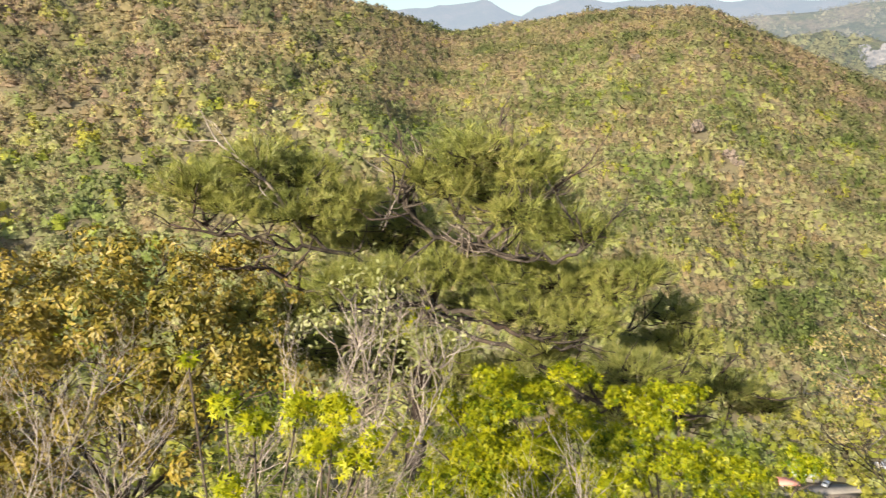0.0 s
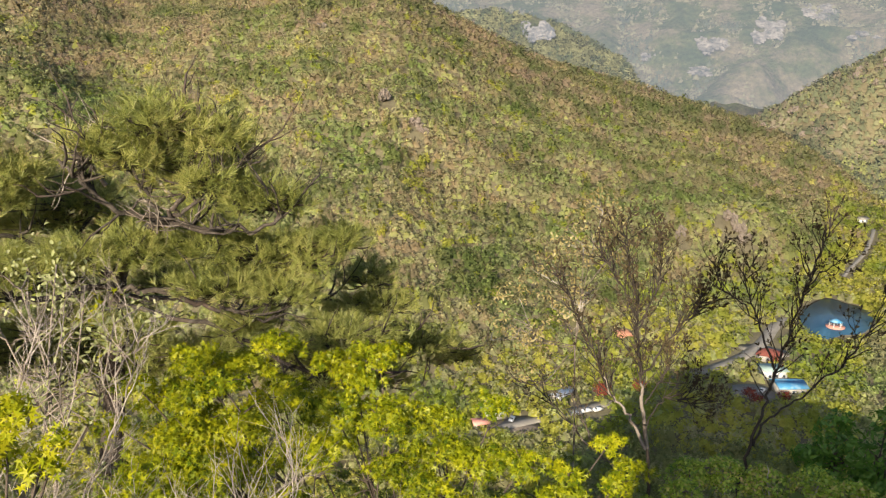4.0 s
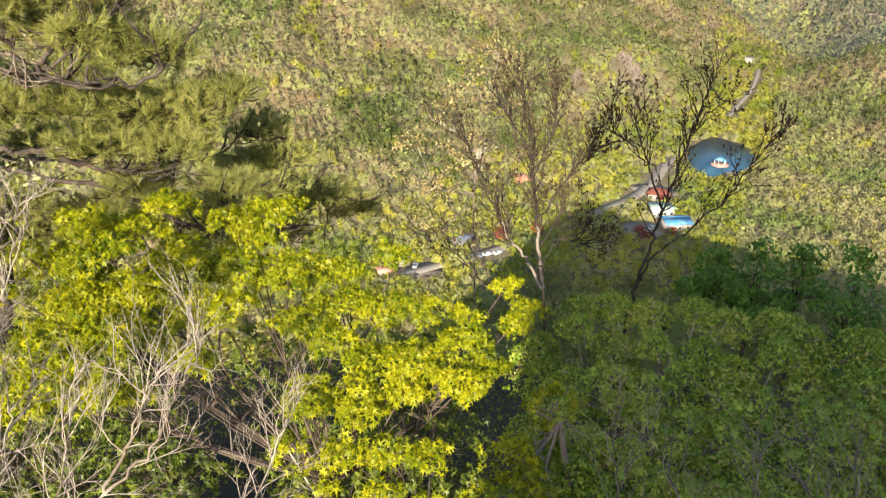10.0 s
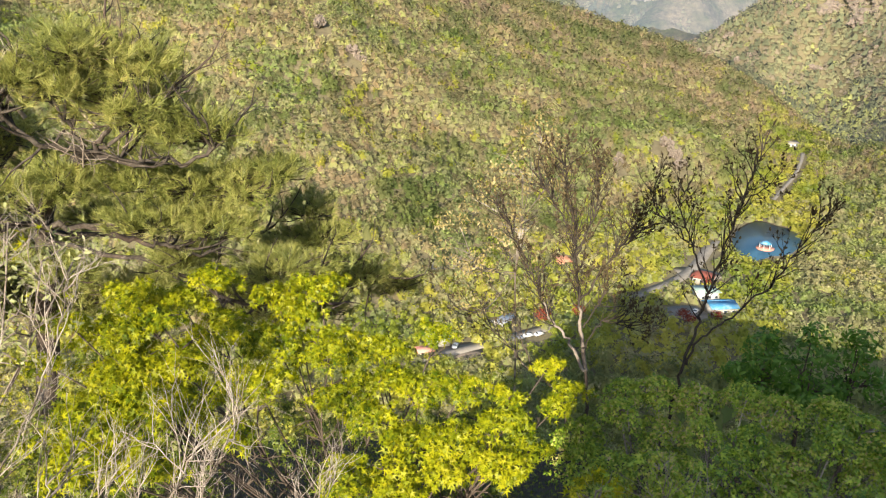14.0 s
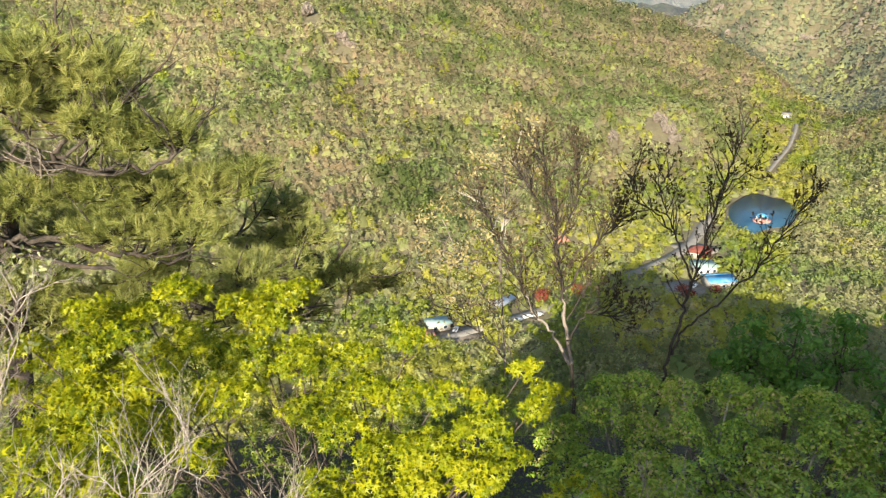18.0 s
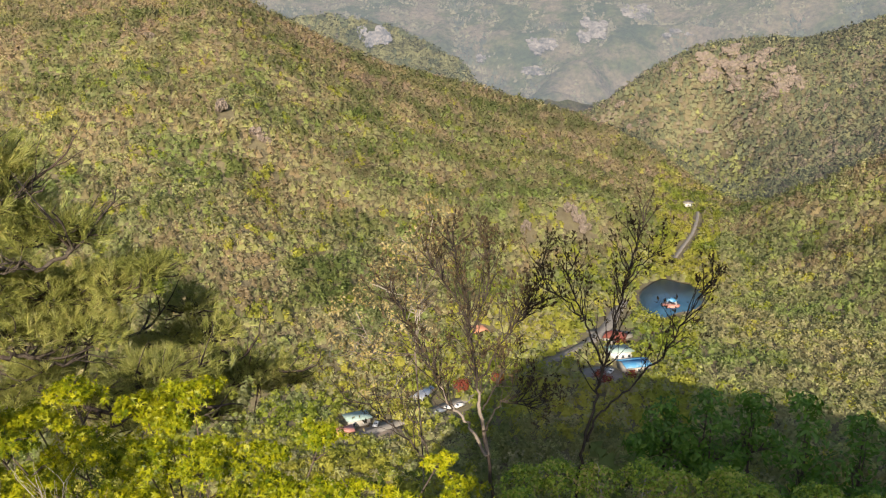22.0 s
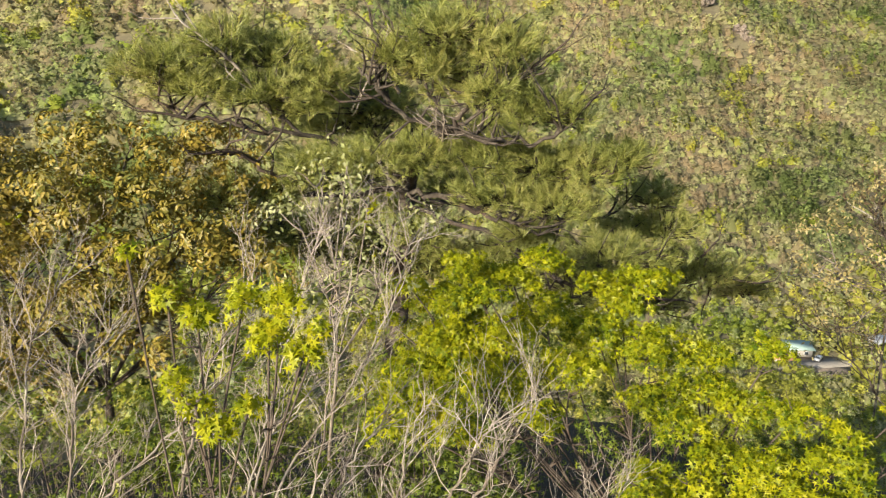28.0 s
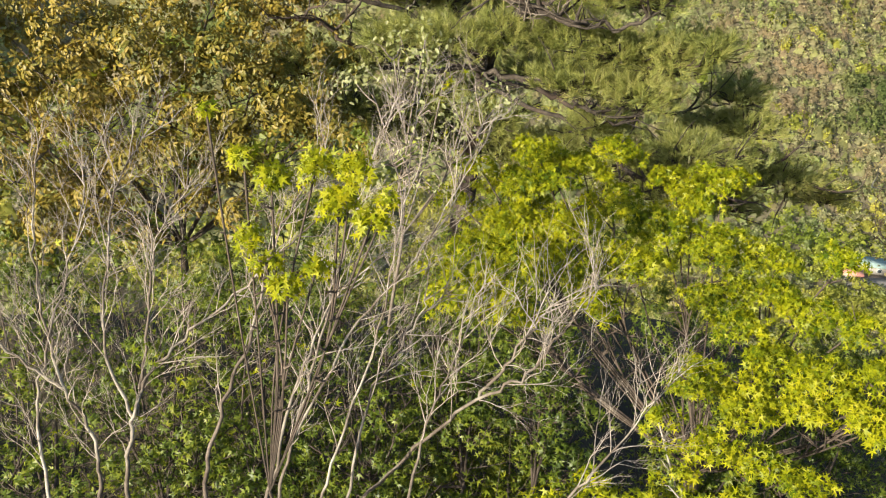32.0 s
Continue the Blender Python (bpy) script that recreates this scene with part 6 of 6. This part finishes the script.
bare_tree("leaning leafless tree with spreading twigs and brown buds", baseB, [
    (0.022, [(11.0, -33, 6.1), (11.2, -28.5, 5.7), (11.6, -25.6, 5.5), (12.3, -22.6, 5.5), (12.8, -20.3, 5.5), (13.3, -18.0, 5.5), (13.8, -15.7, 5.5), (14.2, -13.9, 5.5), (14.8, -11.6, 5.5), (15.3, -9.6, 5.5)]),
    (0.015, [(12.8, -20.3, 5.5), (11.8, -18.1, 5.5), (11.2, -16.7, 5.5), (10.2, -14.5, 5.5), (10.7, -13.0, 5.5)]),
    (0.013, [(11.6, -17.4, 5.5), (10.0, -16.0, 5.5), (8.6, -14.9, 5.5), (8.1, -13.5, 5.5)]),
    (0.016, [(11.8, -25.0, 5.5), (12.7, -23.2, 5.5), (14.6, -21.5, 5.5), (16.6, -19.1, 5.5), (18.1, -16.8, 5.5), (19.2, -14.8, 5.5), (19.7, -13.9, 5.5)]),
    (0.011, [(14.1, -14.6, 5.5), (15.2, -13.1, 5.5), (16.3, -12.2, 5.5)])], 42, 0.19, 14, M_bark_dark, 2, 0.026)
bare_tree("thin leafless sapling with brown twigs in front of the valley road", rooted(2.5, 5.2), [
    (0.013, [(3.6, -31, 5.3), (2.7, -28.2, 5.2), (0.0, -26.4, 5.2), (-2.1, -24.5, 5.2), (-4.2, -23.0, 5.2), (-5.9, -22.6, 5.2)]),
    (0.010, [(0.3, -26.4, 5.2), (-0.4, -24.8, 5.2), (-1.3, -23.3, 5.2), (-1.5, -22.6, 5.2)])], 43, 0.2, 9, M_bark_brown)


# --- pale young tree behind them
leafy_tree("cream_leaved_sapling", "slim sapling with cream-yellow unfolding leaves in sunlight", "sapling", rooted(-1.5, 8.0), polar(-1.0, -20, 7.6),
           [(0.4, -10.0, 7.4, 0.30), (-0.8, -12.4, 7.4, 0.34), (1.2, -13.0, 7.4, 0.3), (-3.0, -15.0, 7.5, 0.34), (-5.2, -16.4, 7.5, 0.30), (-1.6, -17.4, 7.5, 0.3), (-4.4, -19.6, 7.5, 0.34), (-7.2, -19.4, 7.6, 0.3), (-3.4, -22.4, 7.5, 0.3)],
           OVAL, M_cream, M_bark_maple, 44, 0.038, 620, 0.012, flat=0.9, lay=0.35, per=4, limb_r=0.006)


# --- ochre oak
ochre_blobs = [(-60.5, -11.6, 5.2, 0.30), (-56.8, -10.6, 5.2, 0.32), (-52.6, -11.6, 5.2, 0.30), (-48.8, -11.8, 5.2, 0.28), (-45.8, -11.4, 5.3, 0.22), (-64.5, -12.0, 5.2, 0.35), (-68.5, -12.2, 5.2, 0.38),
               (-62.0, -14.8, 5.0, 0.38), (-57.0, -14.4, 5.0, 0.38), (-52.0, -15.0, 5.0, 0.38), (-47.4, -15.0, 5.1, 0.34), (-66.5, -16.4, 5.0, 0.4), (-60.0, -18.4, 4.9, 0.38), (-54.6, -18.6, 4.9, 0.38),
               (-49.0, -18.8, 4.9, 0.36), (-44.8, -18.6, 5.0, 0.28), (-66.0, -20.4, 4.9, 0.4), (-57.0, -22.0, 4.9, 0.36), (-50.4, -22.4, 4.9, 0.34), (-62.5, -23.2, 4.9, 0.36)]
leafy_tree("ochre_oak", "young oak in drooping ochre and olive spring leaves", "tree", rooted(-56, 5.6), polar(-56, -27, 5.3), ochre_blobs, OVAL, M_ochre, M_bark_brown, 14, 0.038, 2100, 0.03, droop=1.0, flat=0.8, lay=0.3, per=6, spread=0.05)

# --- pale-leaved shrub in front of the pine
leafy_tree("pale_leaved_shrub", "wispy shrub with pale grey-green unfolding leaves", "shrub", rooted(-39, 4.4), polar(-39, -27, 4.0),
           [(-39.8, -14.4, 4.0, 0.16), (-37.6, -13.2, 4.0, 0.12), (-36.0, -14.6, 4.0, 0.14), (-41.0, -17.2, 4.0, 0.22), (-37.6, -17.0, 4.0, 0.22), (-34.4, -17.2, 4.0, 0.18), (-32.4, -17.4, 4.1, 0.14), (-40.0, -20.6, 3.9, 0.26), (-35.6, -20.6, 3.9, 0.24)],
           OVAL, M_pale, M_bark_grey, 15, 0.031, 800, 0.012, flat=1.2, lay=0.35, per=3, droop=-0.4)


# --- grey leafless shrubs
def grey_shrub(label, base, stems, seed, bark, twig_len=0.34, twigs=11, levels=2, kids=3, leaves=0, leaf_mat=None):
    rng = np.random.default_rng(seed)
    root = thing("grey_shrub", label, "shrub", "leafless shrubs at the edge")
    tips = []
    for r, line in stems:
        hp = Heap()
        pts = curve_pts([polar(*q) for q in line], 6)
        pts = pts + rng.normal(0, 0.006, pts.shape)
        hp.tube(pts, r * 0.5, r * 0.14, 7)
        hp.part("stem", M_bark_maple, root)
        hp = Heap()
        for q in range(twigs):
            i = min(int(len(pts) * (0.25 + 0.75 * (q + rng.random()) / twigs)), len(pts) - 2)
            w = unit(pts[i + 1] - pts[i])
            side = unit(np.cross(w, rng.normal(0, 1, 3)))
            grow(hp, rng, pts[i], w * 0.8 + side * 0.55, twig_len * rng.uniform(0.6, 1.25), min(r * 0.22, 0.0027), levels, kids, 0.72, 0.70, 0.14, 0.14, tips, 3)
        tagged(hp.part("twig_spray", bark, root), kind="stuff")
    if leaves:
        idx = rng.permutation(len(tips))[:leaves]
        P, W = np.array([tips[i][0] for i in idx]), np.array([tips[i][1] for i in idx])
        P, W = np.repeat(P, 4, 0), np.repeat(W, 4, 0)
        lv = (P + rng.normal(0, 0.02, P.shape), np.array((0, 0, 1.0)) + rng.normal(0, 0.5, P.shape), W + rng.normal(0, 0.6, P.shape), rng.uniform(0.02, 0.042, len(P)))
        spray_part("leaf_spray", root, lv, STAR, leaf_mat)
    settle(root, base)
    return root


grey_shrub("leafless grey shrub with upswept many-forked twigs", rooted(-63, 3.7), [
    (0.022, [(-63.0, -46, 3.9), (-62.6, -42, 3.8), (-61.6, -39.0, 3.7), (-60.2, -36.0, 3.7), (-57.6, -33.8, 3.65), (-53.6, -31.6, 3.6), (-49.0, -28.6, 3.5), (-45.0, -25.4, 3.5)]),
    (0.020, [(-64.9, -46, 3.9), (-64.8, -42, 3.8), (-64.2, -38.6, 3.75), (-65.6, -35.0, 3.7), (-66.0, -30.0, 3.7), (-65.4, -24.4, 3.7), (-64.0, -20.0, 3.7)]),
    (0.017, [(-68.7, -45, 3.9), (-68.5, -41, 3.8), (-67.8, -36.0, 3.8), (-66.0, -31.6, 3.7), (-63.0, -26.0, 3.7), (-61.0, -20.4, 3.7)]),
    (0.016, [(-61.2, -37.6, 3.7), (-62.2, -33.6, 3.7), (-61.4, -28.4, 3.7), (-59.8, -23.0, 3.7), (-57.0, -19.0, 3.7)]),
    (0.014, [(-60.2, -36.0, 3.7), (-58.6, -31.0, 3.6), (-57.4, -26.6, 3.6), (-54.6, -22.6, 3.6)]),
    (0.013, [(-65.6, -35.0, 3.7), (-68.6, -31.6, 3.7), (-70.6, -27.4, 3.7), (-70.4, -22.0, 3.7)])], 51, M_bark_dead, 0.19, 25, 2, 4, 25, M_maple)
grey_shrub("grey shrub of straight ascending stems with fine dense twigs", rooted(-50, 3.6), [
    (0.020, [(-56.2, -46, 3.6), (-55.8, -42, 3.5), (-53.2, -37.0, 3.4), (-50.6, -32.6, 3.3), (-49.2, -28.4, 3.3), (-46.4, -24.0, 3.3), (-44.0, -20.6, 3.3)]),
    (0.016, [(-50.0, -46, 3.6), (-49.2, -43, 3.5), (-46.4, -36.6, 3.4), (-43.8, -29.4, 3.4), (-42.0, -23.6, 3.4), (-39.4, -18.0, 3.4)]),
    (0.014, [(-46.0, -46, 3.6), (-45.4, -43.6, 3.5), (-41.6, -36.0, 3.5), (-39.4, -28.6, 3.5), (-38.4, -21.6, 3.5), (-37.8, -17.0, 3.5)]),
    (0.013, [(-48.5, -41, 3.5), (-43.0, -34.0, 3.5), (-38.0, -28.6, 3.5), (-34.4, -23.0, 3.5), (-33.0, -18.4, 3.5)])], 52, M_bark_dead, 0.18, 22, 2, 4, 25, M_maple)
grey_shrub("low sprawling grey shrub reaching out over the slope", rooted(-34, 3.2), [
    (0.015, [(-42.0, -45.0, 3.3), (-37.0, -41.6, 3.1), (-31.5, -38.0, 2.9), (-27.5, -36.0, 2.8), (-25.6, -33.6, 2.75), (-24.0, -31.4, 2.7), (-22.6, -29.6, 2.7)]),
    (0.013, [(-31.5, -38.0, 2.9), (-29.4, -35.4, 2.8), (-27.6, -33.0, 2.7), (-26.0, -31.0, 2.7)]),
    (0.012, [(-26.0, -47.0, 3.0), (-22.0, -43.0, 2.9), (-18.6, -38.8, 2.9), (-16.6, -35.6, 2.8)])], 53, M_bark_dead, 0.17, 12, 2, 4)
grey_shrub("twiggy grey shrub on the lit edge of the slope", rooted(-40, 2.9), [
    (0.014, [(-52.0, -47.0, 3.1), (-47.6, -38.0, 2.9), (-45.0, -33.0, 2.9), (-42.4, -29.6, 2.9)]),
    (0.012, [(-44.0, -47.0, 3.0), (-41.0, -38.6, 2.9), (-38.0, -34.0, 2.9), (-36.0, -31.0, 2.9)]),
    (0.012, [(-38.0, -47.0, 3.0), (-36.0, -40.0, 2.9), (-34.0, -36.0, 2.9), (-32.4, -32.0, 2.9)])], 54, M_bark_dead, 0.17, 13, 2, 4, 12, M_maple)

grey_shrub("thin grey shrub with sparse green leaves in the shade", rooted(17, 3.3), [
    (0.016, [(20.0, -47, 3.4), (19.0, -42, 3.3), (16.0, -38.0, 3.2), (13.6, -35.4, 3.2)]),
    (0.014, [(21.0, -47, 3.4), (22.0, -41, 3.3), (23.0, -37, 3.2), (22.0, -33.4, 3.2)]),
    (0.012, [(14.0, -48, 3.4), (12.6, -43, 3.3), (12.0, -38.6, 3.2), (10.4, -35.6, 3.2)])], 55, M_bark_grey, 0.2, 12, 2, 3, 60, M_green)
grey_shrub("grey shrub with brown-green unfolding leaves in the shade", rooted(27, 3.3), [
    (0.018, [(31.0, -46, 3.4), (29.4, -41, 3.3), (27.6, -37.6, 3.2), (25.0, -35.0, 3.2)]),
    (0.016, [(32.0, -46, 3.4), (32.0, -41, 3.3), (30.6, -37, 3.2), (29.0, -33.4, 3.2)])], 56, M_bark_grey, 0.2, 12, 2, 3, 60, M_green)

# --- big-leaved sprig close to the lookout
leafy_tree("close_maple_sprig", "maple sprig with large soft yellow-green leaves", "sapling", rooted(-48, 2.8), polar(-50, -44, 2.7),
           [(-50.0, -20.8, 2.5, 0.04), (-48.1, -22.2, 2.5, 0.05), (-44.7, -21.7, 2.5, 0.05), (-42.0, -22.0, 2.5, 0.06), (-43.1, -24.3, 2.5, 0.06), (-40.5, -25.5, 2.5, 0.05), (-50.0, -26.4, 2.5, 0.04), (-48.9, -28.4, 2.5, 0.04), (-47.3, -30.1, 2.5, 0.05), (-45.0, -29.0, 2.5, 0.04), (-52.3, -17.9, 2.5, 0.02), (-39.2, -24.3, 2.5, 0.03)], STAR, M_maple, M_bark_brown, 16, 0.032, 8500, 0.007, flat=0.9, droop=0.7, per=5, umbrella=0.6, limb_r=0.0025)


# --- thicket filling the slope behind the shrubs
for k, (a0, a1) in enumerate(((-74, -64), (-65, -55), (-56, -46), (-47, -37), (-38, -28), (-30, -23), (-17, -8), (-9, 0))):
    rng = np.random.default_rng(300 + k)
    mid = (a0 + a1) / 2
    blobs = []
    for q in range(9):
        e0 = (-24.0 if a0 < -29 else -27.0) - 2.5 * q
        far = 0.6 if a0 > -39 else 0.4
        blobs += [(rng.uniform(a0, a1), e0 - 3 * far + rng.uniform(-1, 1), 4.55 + far - 0.11 * q + rng.uniform(-0.15, 0.15), rng.uniform(0.22, 0.32)) for _ in range(2 if q else 1)]
    leafy_tree("thicket_shrub", "dense young shrub in olive and yellow-green leaf on the slope", "shrub", rooted(mid, 4.4), polar(mid, -44, 4.3), blobs, PLAIN, M_thicket, M_bark_brown, 310 + k, 0.032, 560 if a0 < -39 else 900, 0.022, flat=0.9, per=5, umbrella=0.7)


# --- undergrowth on the slope
def undergrowth():
    rng = np.random.default_rng(61)
    n = 3300
    az = rng.uniform(-76, 36, n)
    d = 2.4 + 9.5 * rng.uniform(0, 1, n) ** 1.3
    az = np.concatenate([az, rng.uniform(-76, -24, 700)])
    d = np.concatenate([d, rng.uniform(2.8, 4.8, 700)])
    bare_spot = (np.abs(az + 21) < 4) & (d > 3.6) & (d < 6.5)
    bare_spot |= (az < -28) & (d < 2.9)
    az, d = az[~bare_spot], d[~bare_spot]
    root_xyz = np.stack([np.sin(np.radians(az)) * d, np.cos(np.radians(az)) * d, height(az, d)], -1)
    hp_w, lv = Heap(), []
    for p in root_xyz:
        h2 = rng.uniform(0.25, 1.05)
        tip = p + rng.normal(0, 0.16, 3) * (1, 1, 0) + (0, 0, h2)
        hp_w.tube([p, (p + tip) / 2 + rng.normal(0, 0.03, 3), tip], 0.003, 0.001, 3)
        k = 10
        t = rng.uniform(0.3, 1.0, k)
        q = p + (tip - p) * t[:, None] + rng.normal(0, 0.09, (k, 3))
        lv.append((q, np.array((0, 0, 1.0)) + rng.normal(0, 0.5, (k, 3)), rng.normal(0, 1, (k, 3)) * (1, 1, 0.4), rng.uniform(0.030, 0.048, k)))
    root = thing("undergrowth", "low yellow-green undergrowth on the steep slope", "undergrowth", kind="stuff")
    tagged(hp_w.part("stems", M_bark_brown, root), kind="stuff")
    spray_part("leaves", root, tuple(np.concatenate([q[i] for q in lv]) for i in range(4)), PLAIN, M_under)


undergrowth()
